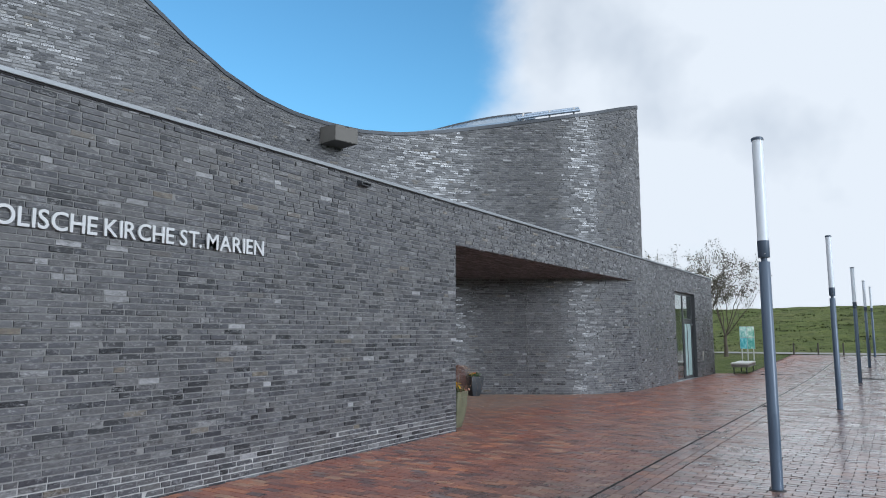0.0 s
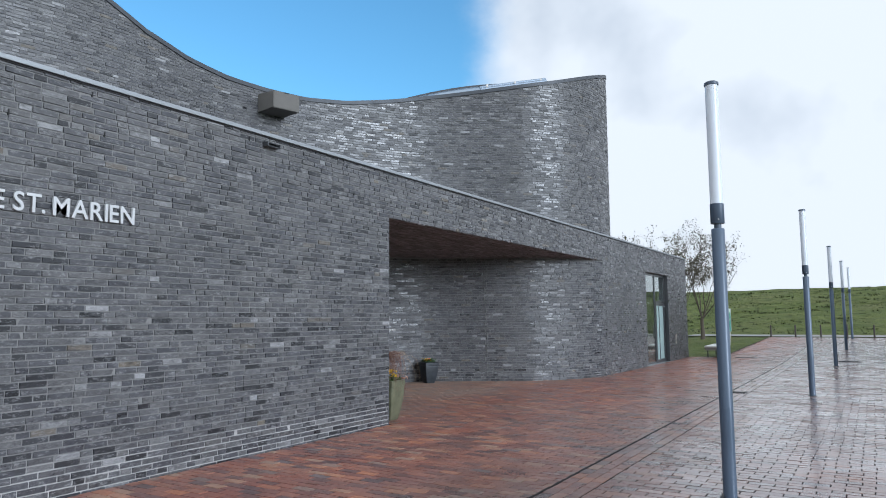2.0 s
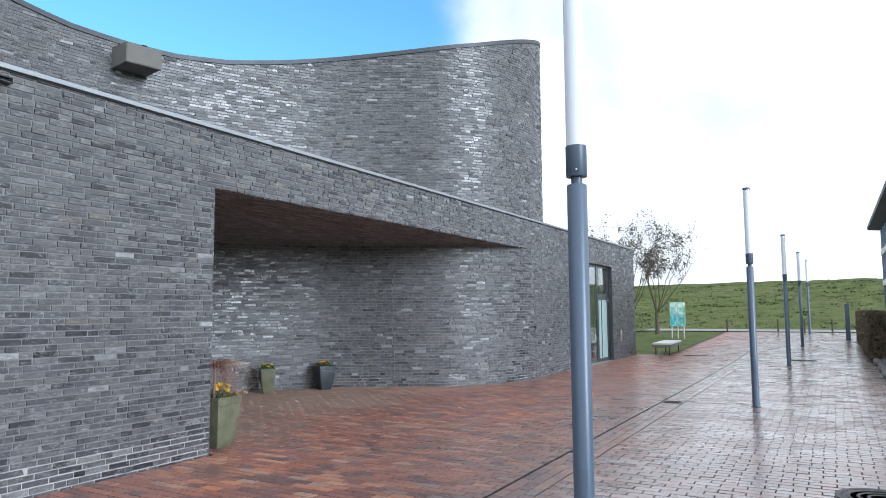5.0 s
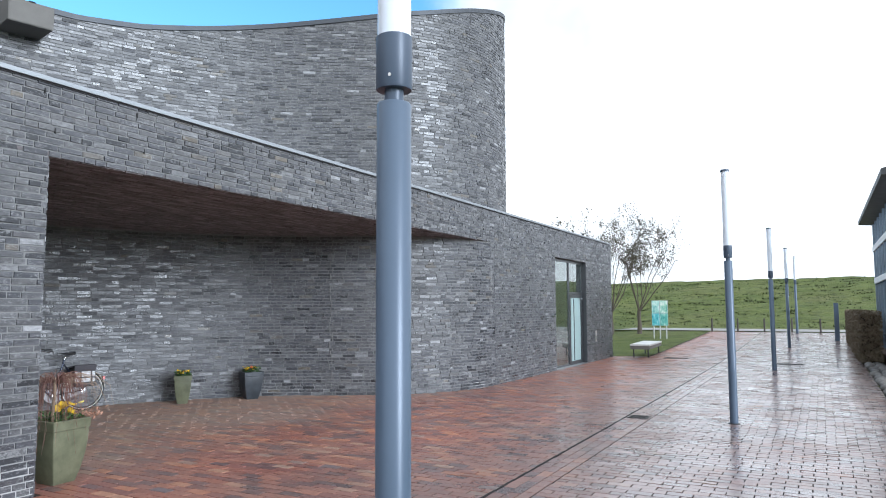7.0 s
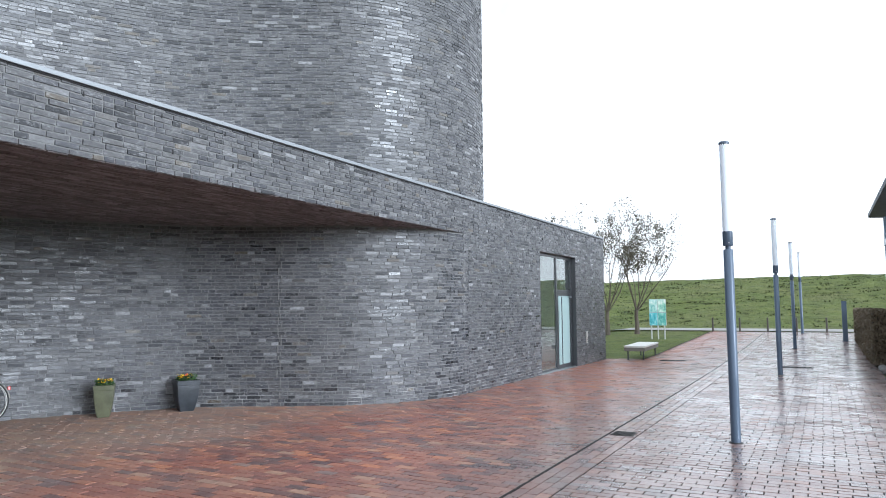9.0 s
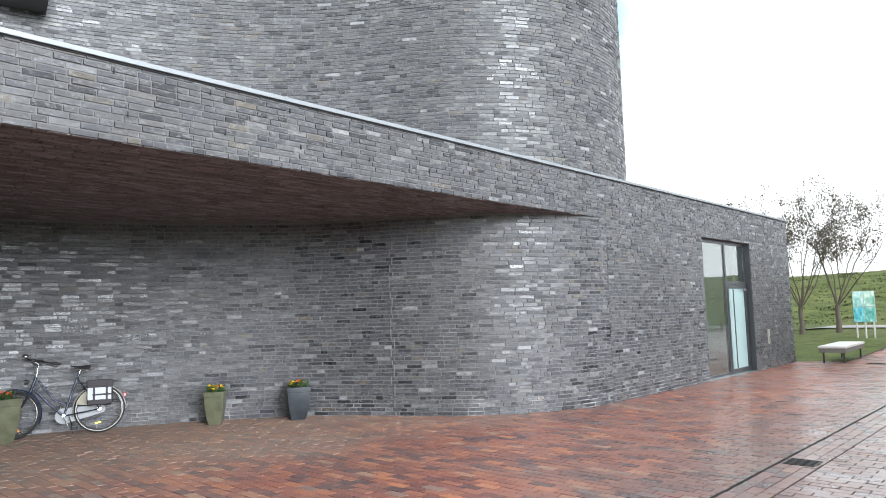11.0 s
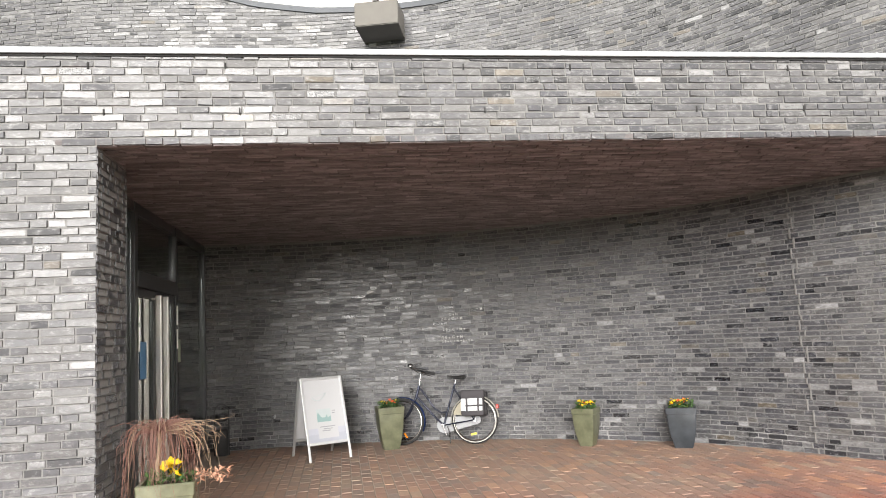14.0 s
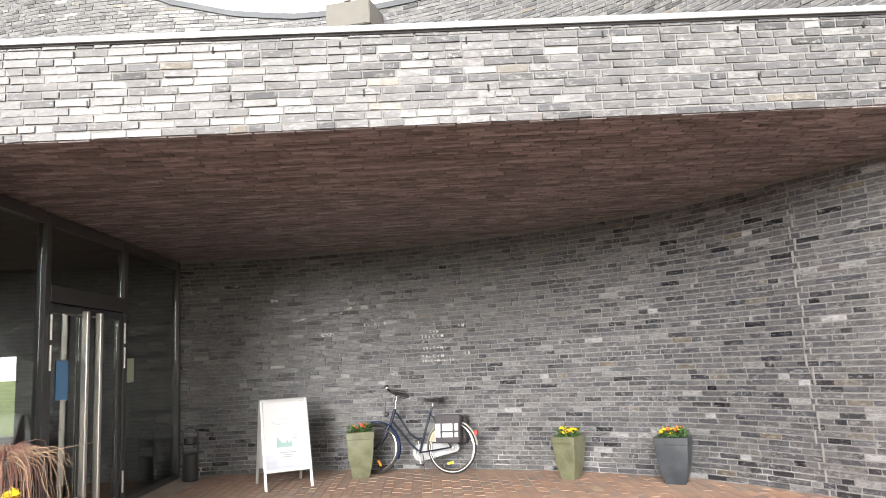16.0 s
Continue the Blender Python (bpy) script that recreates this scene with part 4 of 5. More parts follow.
def planter(x, y, turn, material, label, group, seed, colours, height=0.62, wide=1.0):
    pot = thing("planter", pose(x, y, 0, 0, 0, turn), label, "planter", group)
    bm = bmesh.new()
    rings = [rounded_square(bm, pot_section(t) * wide, t * height) for t in (0, 0.02, 0.15, 0.3, 0.45, 0.6, 0.75, 0.84)]
    skin(bm, rings, False)
    bm.faces.new(rings[0][::-1])
    part("body", bm, material, pot, "", True)
    bm = bmesh.new()
    top = pot_section(1) * wide
    rings = [rounded_square(bm, h, z) for h, z in ((pot_section(0.84) * wide - 0.004, 0.835 * height), (top + 0.008, 0.85 * height), (top + 0.012, 0.99 * height), (top + 0.006, height), (top - 0.022, height), (top - 0.03, 0.9 * height))]
    skin(bm, rings, False)
    part("rim", bm, material, pot, "", True)
    bm = bmesh.new()
    skin(bm, [rounded_square(bm, top - 0.025, 0.9 * height), rounded_square(bm, top - 0.026, 0.93 * height)])
    part("soil", bm, M_SOIL, pot, "dark soil")
    ob = part("leaves", leaf_patch(seed, top * 0.8, 150, height + 0.01), M_LEAF, pot, "green pansy leaves")
    ob["kind"] = "stuff"
    for i, (mat, count, name) in enumerate(colours):
        ob = part("flowers", petal_patch(seed + 7 + i, top * 0.72, count, height + 0.035), mat, pot, name)
        ob["kind"] = "stuff"
    return pot


YEL, RED = (M_YELLOW, 16, "yellow flowers"), (M_RED, 8, "orange red flowers")
planter(-11.42, 12.90, 6, M_GREENPOT, "olive green glazed square planter with pansies beside the bicycle", "planters by the porch wall", 41, [(M_YELLOW, 9, "yellow flowers"), (M_RED, 10, "orange red flowers")], 0.61, 0.86)
planter(-10.42, 15.55, 50, M_GREENPOT, "olive green glazed square planter with yellow pansies", "planters by the porch wall", 42, [(M_YELLOW, 22, "yellow flowers"), (M_RED, 5, "orange red flowers")], 0.51, 0.70)
planter(-9.76, 16.62, 62, M_DARKPOT, "slate blue glazed square planter with yellow pansies", "planters by the porch wall", 43, [(M_YELLOW, 20, "yellow flowers"), (M_RED, 6, "orange red flowers")], 0.52, 0.86)
big = planter(-6.84, 10.88, 5, M_GREENPOT, "olive green planter with a bare weeping shrub at the porch corner", "", 44, [(M_YELLOW, 3, "yellow flowers")], 0.63, 0.96)
bm = petal_patch(91, 0.03, 7, 0.0)
bmesh.ops.transform(bm, matrix=pose(0.05, 0.02, 0.66) @ Matrix.Scale(2.1, 4), verts=bm.verts)
ob = part("blossom", bm, M_YELLOW, big, "large yellow blossoms")
ob["kind"] = "stuff"

# the weeping shrub in the corner planter
M_TWIG = painted("red brown twig bark", (0.165, 0.082, 0.064), 0.7, 0, 0.35, 25)
M_TWIG2 = painted("pale straw twig bark", (0.28, 0.20, 0.135), 0.7, 0, 0.3, 25)
shrub = thing("weeping_shrub", pose(-6.83, 10.81, 0.58) @ Matrix.Scale(0.95, 4), "bare weeping shrub with thin hanging red-brown twigs", "shrub")
rnd = random.Random(55)
part("stem", tube([(0, 0, 0), (0.02, -0.01, 0.18), (0.0, 0.01, 0.36), (0.01, 0.0, 0.47)], [0.018, 0.017, 0.016, 0.02], 8), M_TWIG2, shrub, "pale stem", True)
for mat, count, reach, name in ((M_TWIG, 165, 0.92, "red-brown hanging twigs"), (M_TWIG2, 34, 1.0, "straw-coloured hanging twigs")):
    bm = bmesh.new()
    for _ in range(count):
        a = rnd.uniform(0, 2 * math.pi)
        R = rnd.uniform(0.08, 0.38) * reach * (1.35 if rnd.random() < 0.12 else 1.0)
        if mat == M_TWIG2 and rnd.random() < 0.35:
            a, R = rnd.uniform(0.7, 2.0), rnd.uniform(0.35, 0.62)
        top = rnd.uniform(0.40, 0.56)
        drop = rnd.uniform(0.15, 0.85) if rnd.random() < 0.85 else rnd.uniform(-0.05, 0.15)
        pts = []
        for i in range(8):
            t = i / 7
            rr = R * math.sin(min(1, t * 1.35) * math.pi / 2) + 0.05 * max(0, t - 0.75)
            zz = 0.44 + (top - 0.42) * math.sin(min(1, t * 2.0) * math.pi / 2) - drop * max(0, t - 0.28) ** 1.5 * 1.55
            w_ = 0.018 * t * (1 + R)
            pts.append((rr * math.cos(a) + rnd.uniform(-w_, w_), rr * math.sin(a) + rnd.uniform(-w_, w_), max(-0.55, zz)))
        tube(pts, [0.0032 - 0.0021 * i / 7 for i in range(8)], 4, bm)
    ob = part("brushwood", bm, mat, shrub, name)
    ob["kind"] = "stuff"
M_DRYLEAF = painted("dry pinkish leaf", (0.46, 0.25, 0.17), 0.7, 0, 0.3, 30)
bm = leaf_patch(58, 0.13, 90, 0.02, 0.026)
bmesh.ops.transform(bm, matrix=pose(-0.02, 0.42, 0.04), verts=bm.verts)
ob = part("dry_leaves", bm, M_DRYLEAF, shrub, "dry pinkish leaves")
ob["kind"] = "stuff"

# ---------- folding sign ----------
M_ALU = painted("silver aluminium profile", (0.55, 0.56, 0.57), 0.35, 0.6, 0.05, 8)
M_BOARD = painted("white plastic sheet", (0.52, 0.53, 0.55), 0.3, 0, 0.03, 3)
M_TEAL = painted("teal print", (0.26, 0.39, 0.39), 0.5)
M_SKYPRINT = painted("pale teal print", (0.47, 0.53, 0.54), 0.5)
M_GREYPRINT = painted("grey print", (0.30, 0.31, 0.33), 0.5)
M_LILAC = painted("lilac grey print", (0.42, 0.44, 0.51), 0.5)
board = thing("folding_sign", pose(-11.19, 11.91, 0, 0, 0, 22.3), "white aluminium folding pavement sign with a poster", "sign")
# local x towards the forecourt, local y along the wall
H, HALF, FOOT = 1.10, 0.31, 0.36
lean = math.degrees(math.atan2(FOOT - 0.04, H))


def sign_face(sgn):
    m = Matrix.Translation((sgn * FOOT, 0, 0)) @ Matrix.Rotation(radians(-sgn * lean), 4, "Y")
    L = math.hypot(H, FOOT - 0.04)
    f = part("panel", box(-0.006, 0.006, -HALF + 0.03, HALF - 0.03, 0.24, L - 0.03, 0.0, m=m), M_BOARD, board, "white panel")
    for y0 in (-HALF, HALF - 0.035):
        part("leg", box(-0.013, 0.013, y0, y0 + 0.035, 0.0, L, 0.005, m=m), M_ALU, board, "silver leg")
    part("top_profile", box(-0.014, 0.014, -HALF + 0.036, HALF - 0.036, L - 0.034, L, 0.005, m=m), M_ALU, board)
    part("bottom_profile", box(-0.014, 0.014, -HALF + 0.036, HALF - 0.036, 0.215, 0.25, 0.005, m=m), M_ALU, board)
    return m, f


m_front, face_front = sign_face(1)
sign_face(-1)
part("hinge_bar", box(-0.05, 0.05, -HALF, HALF, H - 0.012, H + 0.012, 0.006), M_ALU, board)


def print_on(name, y0, y1, z0, z1, mat, lift=0.0075):
    return part(name, box(0.0062, lift, y0, y1, z0, z1, m=m_front), mat, face_front)


print_on("poster_tint", -HALF + 0.035, HALF - 0.035, 0.255, 0.36, M_LILAC, 0.0068)
print_on("poster_tint", -HALF + 0.035, HALF - 0.035, 0.36, 0.44, painted("pale lilac print", (0.46, 0.48, 0.55), 0.4), 0.0068)
print_on("poster_sheet", -0.13, 0.16, 0.30, 0.74, M_BOARD, 0.0074)
print_on("picture", -0.13, 0.08, 0.52, 0.70, M_SKYPRINT, 0.0080)
bm = bmesh.new()
skyline = [(-0.125, 0.525), (0.075, 0.525), (0.075, 0.60), (0.03, 0.575), (0.02, 0.62), (-0.01, 0.58), (-0.06, 0.585), (-0.11, 0.66), (-0.125, 0.60)]
fr = [bm.verts.new((0.0087, yy, zz)) for yy, zz in skyline]
bk = [bm.verts.new((0.0081, yy, zz)) for yy, zz in skyline]
bm.faces.new(fr)
bm.faces.new(bk[::-1])
for i in range(len(fr)):
    bm.faces.new((fr[i], fr[(i + 1) % len(fr)], bk[(i + 1) % len(fr)], bk[i]))
bmesh.ops.transform(bm, matrix=m_front, verts=bm.verts)
part("picture_shape", bm, M_TEAL, face_front)
for i, (y0, y1, z) in enumerate(((-0.10, 0.12, 0.45), (-0.05, 0.08, 0.42), (-0.07, 0.05, 0.395), (0.10, 0.15, 0.66), (0.10, 0.14, 0.63))):
    print_on("text_line", y0, y1, z, z + 0.012, M_GREYPRINT, 0.0080)
bm = tube([(0.009, -0.17 + 0.21 * i / 10, 0.86 + 0.06 * (i / 10) ** 2 - 0.05 * math.sin(math.pi * i / 10)) for i in range(11)], 0.006, 6)
bmesh.ops.transform(bm, matrix=m_front, verts=bm.verts)
part("emblem_stroke", bm, M_SKYPRINT, face_front)
bm = tube([(0.009, -0.17 + 0.21 * i / 10, 0.87 + 0.05 * i / 10) for i in range(11)], 0.003, 6)
bmesh.ops.transform(bm, matrix=m_front, verts=bm.verts)
part("emblem_stroke", bm, M_SKYPRINT, face_front)

# ---------- standing ashtray ----------
M_ANTHRA = painted("anthracite powder coat", (0.035, 0.037, 0.040), 0.45, 0.1, 0.15, 10)
ash = thing("ash_bin", pose(-12.0, 10.42, 0), "dark metal standing ash bin with a round loop handle", "bin")
part("bin", lathe([(0.0, 0), (0.095, 0), (0.10, 0.01), (0.10, 0.36), (0.092, 0.37), (0.085, 0.36), (0.085, 0.3), (0.0, 0.3)], 24), M_ANTHRA, ash, "", True)
loop = [(0, -0.105, 0.0), (0, -0.105, 0.3), (0, -0.105, 0.62)] + [(0, -0.105 * math.cos(math.pi * i / 10), 0.62 + 0.13 * math.sin(math.pi * i / 10)) for i in range(1, 10)] + [(0, 0.105, 0.62), (0, 0.105, 0.3), (0, 0.105, 0.0)]
part("loop_handle", tube(loop, 0.009, 8), M_ANTHRA, ash, "", True)
part("ash_tray", lathe([(0.0, 0.50), (0.07, 0.50), (0.092, 0.52), (0.092, 0.60), (0.084, 0.60), (0.080, 0.53), (0.0, 0.52)], 24), M_ANTHRA, ash, "dark metal tray", True)

# ---------- bicycle ----------
M_BIKE = painted("dark blue bicycle paint", (0.030, 0.036, 0.060), 0.15, 0.5, 0.08, 12)
M_MUD = painted("royal blue mudguard", (0.015, 0.045, 0.17), 0.25, 0.2, 0.08, 12)
M_TYRE = painted("black rubber", (0.018, 0.018, 0.018), 0.75, 0, 0.2, 30)
M_WHITEWALL = painted("whitish tyre wall", (0.66, 0.65, 0.61), 0.7, 0, 0.1, 20)
M_CHROME = painted("bicycle chrome", (0.48, 0.48, 0.48), 0.22, 1.0, 0.05, 20)
M_SPOKE = painted("dull steel spoke", (0.20, 0.20, 0.20), 0.4, 0.8, 0.05, 20)
M_GREYPLASTIC = painted("grey plastic", (0.33, 0.34, 0.36), 0.5, 0, 0.08, 12)
M_CREAM = painted("cream coat guard", (0.62, 0.58, 0.45), 0.5, 0, 0.08, 12)
M_BLACKPL = painted("black plastic", (0.02, 0.02, 0.021), 0.45, 0, 0.1, 20)
M_BAG = painted("dark grey canvas", (0.060, 0.056, 0.062), 0.85, 0, 0.12, 30)
M_BAGLIGHT = painted("light grey canvas", (0.62, 0.63, 0.65), 0.8, 0, 0.06, 30)
M_AMBER = painted("amber reflector", (0.85, 0.30, 0.02), 0.25)
M_LEMON = painted("yellow reflector", (0.75, 0.62, 0.03), 0.3)
M_REDREF = painted("red rear lamp", (0.45, 0.03, 0.02), 0.25)
rear, frontw = Vector((-11.24, 14.13, 0)), Vector((-11.62, 13.09, 0))
fw = (frontw - rear).normalized()
side = Vector((0, 0, 1)).cross(fw)
lean_m = Matrix.Rotation(radians(7), 4, "X")
basis = Matrix(((fw.x, side.x, 0, rear.x), (fw.y, side.y, 0, rear.y), (0, 0, 1, 0), (0, 0, 0, 1)))
bike = thing("bicycle", basis @ lean_m, "dark blue city bicycle with pannier leaning by the brick wall", "bicycle")
WB, RW = 1.11, 0.345


def ring_pts(cx, cz, r, a0=0, a1=360, n=40, y=0.0):
    return [(cx + r * math.cos(radians(a0 + (a1 - a0) * i / n)), y, cz + r * math.sin(radians(a0 + (a1 - a0) * i / n))) for i in range(n + (0 if a1 - a0 == 360 else 1))]


def wheel(cx, name, mat_wall):
    hub = part(name, tube([(cx, -0.035, RW), (cx, 0.035, RW)], 0.026, 14), M_CHROME, bike, "spoked wheel", True)
    part("tyre", tube(ring_pts(cx, RW, RW - 0.019, n=56), 0.0185, 8, closed=True), M_TYRE, hub, "", True)
    for yy in (-0.013, 0.013):
        part("tyre_wall", tube(ring_pts(cx, RW, RW - 0.028, n=56, y=yy), 0.0065, 6, closed=True), mat_wall, hub, "pale tyre wall", True)
    part("rim", tube(ring_pts(cx, RW, RW - 0.046, n=56), 0.0105, 8, closed=True), M_CHROME, hub, "chrome rim", True)
    bm = bmesh.new()
    for i in range(28):
        a = radians(i * 360 / 28)
        b = a + radians(42 if i % 2 else -42)
        yy = 0.028 if (i // 2) % 2 else -0.028
        tube([(cx + 0.024 * math.cos(b), yy, RW + 0.024 * math.sin(b)), (cx + (RW - 0.05) * math.cos(a), 0, RW + (RW - 0.05) * math.sin(a))], 0.0009, 4, bm)
    ob = part("spokes", bm, M_SPOKE, hub)
    ob["kind"] = "stuff"
    return hub


w_rear = wheel(0.0, "rear_wheel", M_WHITEWALL)
w_front = wheel(WB, "front_wheel", M_TYRE)
part("reflector", box(-0.045, 0.045, 0.018, 0.028, -0.014, 0.014, 0.003, m=pose(0.02, 0, RW - 0.2, 0, 12, 0)), M_LEMON, w_rear, "yellow reflector")
part("reflector", box(-0.045, 0.045, 0.018, 0.028, -0.014, 0.014, 0.003, m=pose(WB - 0.06, 0, RW - 0.2, 0, -55, 0)), M_AMBER, w_front, "amber reflector")
HEAD_T, HEAD_B, BB, SEAT = (0.835, 0, 0.87), (0.895, 0, 0.68), (0.47, 0, 0.28), (0.285, 0, 0.88)
fr_ = part("frame", tube([HEAD_B, HEAD_T], 0.021, 12), M_BIKE, bike, "", True)
part("upper_tube", tube([(0.85, 0, 0.83), (0.80, 0, 0.80), (0.70, 0, 0.66), (0.60, 0, 0.52), (0.50, 0, 0.46), (0.40, 0, 0.47)], 0.0135, 10), M_BIKE, fr_, "", True)
part("down_tube", tube([(0.885, 0, 0.71), (0.78, 0, 0.60), (0.60, 0, 0.40), BB], 0.0155, 10), M_BIKE, fr_, "", True)
part("seat_tube", tube([BB, SEAT], 0.0155, 10), M_BIKE, fr_, "", True)
for yy in (-0.055, 0.055):
    part("chain_stay", tube([(0.46, yy * 0.6, 0.28), (0.0, yy, RW)], 0.009, 8), M_BIKE, fr_, "", True)
    part("seat_stay", tube([(0.31, yy * 0.5, 0.82), (0.0, yy, RW)], 0.008, 8), M_BIKE, fr_, "", True)
fork = part("fork", tube([HEAD_B, (0.905, 0, 0.65)], 0.019, 10), M_BIKE, bike, "", True)
for yy in (-0.048, 0.048):
    part("fork_blade", tube([(0.905, yy * 0.8, 0.66), (0.98, yy, 0.50), (1.05, yy, 0.40), (WB, yy, RW)], [0.013, 0.012, 0.010, 0.008], 8), M_BIKE, fork, "", True)


def mudguard(cx, a0, a1, mat, name, label):
    bm = bmesh.new()
    rings = []
    for i in range(29):
        a = radians(a0 + (a1 - a0) * i / 28)
        row = []
        for yy, rr in ((-0.030, RW + 0.004), (-0.022, RW + 0.016), (0, RW + 0.021), (0.022, RW + 0.016), (0.030, RW + 0.004)):
            row.append(bm.verts.new((cx + rr * math.cos(a), yy, RW + rr * math.sin(a))))
        rings.append(row)
    for a, b in zip(rings, rings[1:]):
        for i in range(4):
            bm.faces.new((a[i], a[i + 1], b[i + 1], b[i]))
    bmesh.ops.solidify(bm, geom=list(bm.faces), thickness=0.0015)
    return part(name, bm, mat, bike, label, True)


mudguard(WB, 75, 205, M_MUD, "front_mudguard", "royal blue mudguard")
mudguard(0.0, -15, 175, M_WHITEWALL, "rear_mudguard", "pale rear mudguard")
# coat guard, chain case, cranks
bm = bmesh.new()
fan = [(0.06, 0.036, RW + 0.05)] + [(0.33 * math.cos(radians(a)), 0.036, RW + 0.33 * math.sin(radians(a))) for a in range(15, 111, 8)]
bm.faces.new([bm.verts.new(v) for v in fan])
bmesh.ops.solidify(bm, geom=list(bm.faces), thickness=0.003)
part("coat_guard", bm, M_CREAM, bike, "cream coat guard")
bm = bmesh.new()
out = [(0.47 + 0.115 * math.cos(radians(a)), 0.28 + 0.115 * math.sin(radians(a))) for a in range(-100, 101, 20)] + [(-0.02 + 0.06 * math.cos(radians(a)), RW + 0.06 * math.sin(radians(a))) for a in range(95, 266, 19)]
f0, f1 = [bm.verts.new((a, -0.075, b)) for a, b in out], [bm.verts.new((a, -0.045, b)) for a, b in out]
bm.faces.new(f0)
bm.faces.new(f1[::-1])
for i in range(len(out)):
    j = (i + 1) % len(out)
    bm.faces.new((f0[i], f0[j], f1[j], f1[i]))
part("chain_case", bm, M_GREYPLASTIC, bike, "grey chain case")
part("bottom_bracket", tube([(0.47, -0.085, 0.28), (0.47, 0.085, 0.28)], 0.022, 12), M_CHROME, bike, "", True)
for sgn, yy in ((1, 0.085), (-1, -0.085)):
    cr = part("crank", tube([(0.47, yy, 0.28), (0.47 - sgn * 0.06, yy + sgn * 0.01, 0.28 - sgn * 0.155)], 0.009, 8), M_CHROME, bike, "chrome crank", True)
    part("pedal", box(-0.045, 0.045, 0.0, 0.085, -0.012, 0.012, 0.004, m=pose(0.47 - sgn * 0.06, yy + sgn * 0.012 - (0.085 if sgn < 0 else 0), 0.28 - sgn * 0.155)), M_BLACKPL, cr, "black pedal")
part("kick_stand", tube([(0.40, 0.06, 0.26), (0.36, 0.10, 0.14), (0.35, 0.14, 0.02)], 0.008, 8), M_CHROME, bike, "chrome stand", True)
# saddle
part("seat_post", tube([SEAT, (0.262, 0, 0.955)], 0.012, 10), M_CHROME, bike, "chrome post", True)
bm = bmesh.new()
rows = []
for i in range(9):
    t = i / 8
    x_ = 0.13 + 0.27 * t
    w_ = 0.085 * (1 - smooth01(t * 1.15)) + 0.02
    z_ = 0.985 - 0.012 * math.sin(math.pi * t)
    rows.append([bm.verts.new((x_, w_ * math.cos(radians(a)), z_ + (0.022 if a % 360 < 180 and a % 180 else 0.0) * math.sin(radians(a)) - (0.03 if 180 < a < 360 else 0.0))) for a in range(0, 360, 30)])
skin(bm, rows)
part("saddle", bm, M_BLACKPL, bike, "black saddle", True)
for yy in (-0.04, 0.04):
    part("saddle_rail", tube([(0.16, yy, 0.948), (0.22, yy, 0.93), (0.32, yy, 0.945)], 0.006, 6), M_SPOKE, bike)
# handlebar
hb = part("handlebar", tube([(0.835, 0, 0.87), (0.812, 0, 1.03), (0.815, 0, 1.055), (0.84, 0, 1.07), (0.90, 0.0, 1.10)], 0.0125, 10), M_CHROME, bike, "chrome swept handlebar", True)
arms = (((0.90, 0.0, 1.10), (0.87, 0.12, 1.10), (0.76, 0.22, 1.07), (0.65, 0.27, 1.04)), ((0.90, 0.0, 1.10), (0.985, -0.06, 1.15), (0.99, -0.15, 1.155), (0.90, -0.23, 1.13)))
for arm, end in zip(arms, ((0.52, 0.29, 1.015), (0.77, -0.26, 1.10))):
    q = Vector(arm[3])
    part("bar_arm", tube(arm, 0.012, 8), M_CHROME, hb, "", True)
    part("grip", tube([q, end], 0.020, 10), M_BLACKPL, hb, "black grip", True)
    part("brake_lever", tube([q + Vector((0.04, 0, -0.015)), q + Vector((-0.02, 0.01, -0.04)), q + Vector((-0.09, 0.02, -0.055))], 0.006, 6), M_CHROME, hb, "", True)
part("bell", lathe([(0.0, 0.0), (0.045, 0.0), (0.045, 0.018), (0.030, 0.040), (0.0, 0.048)], 16, m=pose(0.985, -0.06, 1.165)), M_CHROME, hb, "chrome bell", True)
part("headlamp", lathe([(0.0, 0.0), (0.02, 0.0), (0.036, 0.03), (0.036, 0.05), (0.0, 0.055)], 16, m=pose(0.93, 0, 0.80, 0, 90, 0)), M_BLACKPL, bike, "black headlamp", True)
part("brake_cable", tube([(0.70, 0.25, 1.05), (0.93, 0.12, 0.97), (0.97, 0.03, 0.85), (0.92, 0.02, 0.70)], 0.003, 5), M_BLACKPL, bike)
# rack and bags
rack = part("rack", tube([(0.26, 0.06, 0.74), (0.0, 0.06, 0.745), (-0.24, 0.06, 0.74), (-0.24, -0.06, 0.74), (0.0, -0.06, 0.745), (0.26, -0.06, 0.74)], 0.006, 6), M_BLACKPL, bike, "black rack", True)
for yy in (-0.065, 0.065):
    part("rack_stay", tube([(-0.06, yy, 0.74), (0.0, yy, RW)], 0.005, 6), M_BLACKPL, rack)
for sgn in (1, -1):
    y0, y1 = sorted((sgn * 0.075, sgn * 0.20))
    bag = part("pannier", box(-0.17, 0.17, y0, y1, 0.40, 0.75, 0.03), M_BAG, bike, "dark grey canvas pannier", True)
    part("flap", box(-0.178, 0.178, y0 - 0.006, y1 + 0.006, 0.655, 0.77, 0.03), M_BAG, bag, "", True)
    yf = sgn * 0.208
    ya, yb = sorted((sgn * 0.2005, sgn * 0.206))
    part("light_panel", box(-0.15, 0.165, ya, yb, 0.475, 0.65, 0.002), M_BAGLIGHT, bag, "light grey panel")
    ya, yb = sorted((sgn * 0.2065, sgn * 0.211))
    for xx in (-0.09, 0.08):
        part("strap", box(xx - 0.014, xx + 0.014, ya, yb, 0.43, 0.73, 0.001), M_BAG, bag)
    part("strap", box(-0.15, 0.10, ya, yb, 0.535, 0.56, 0.001), M_BAG, bag)
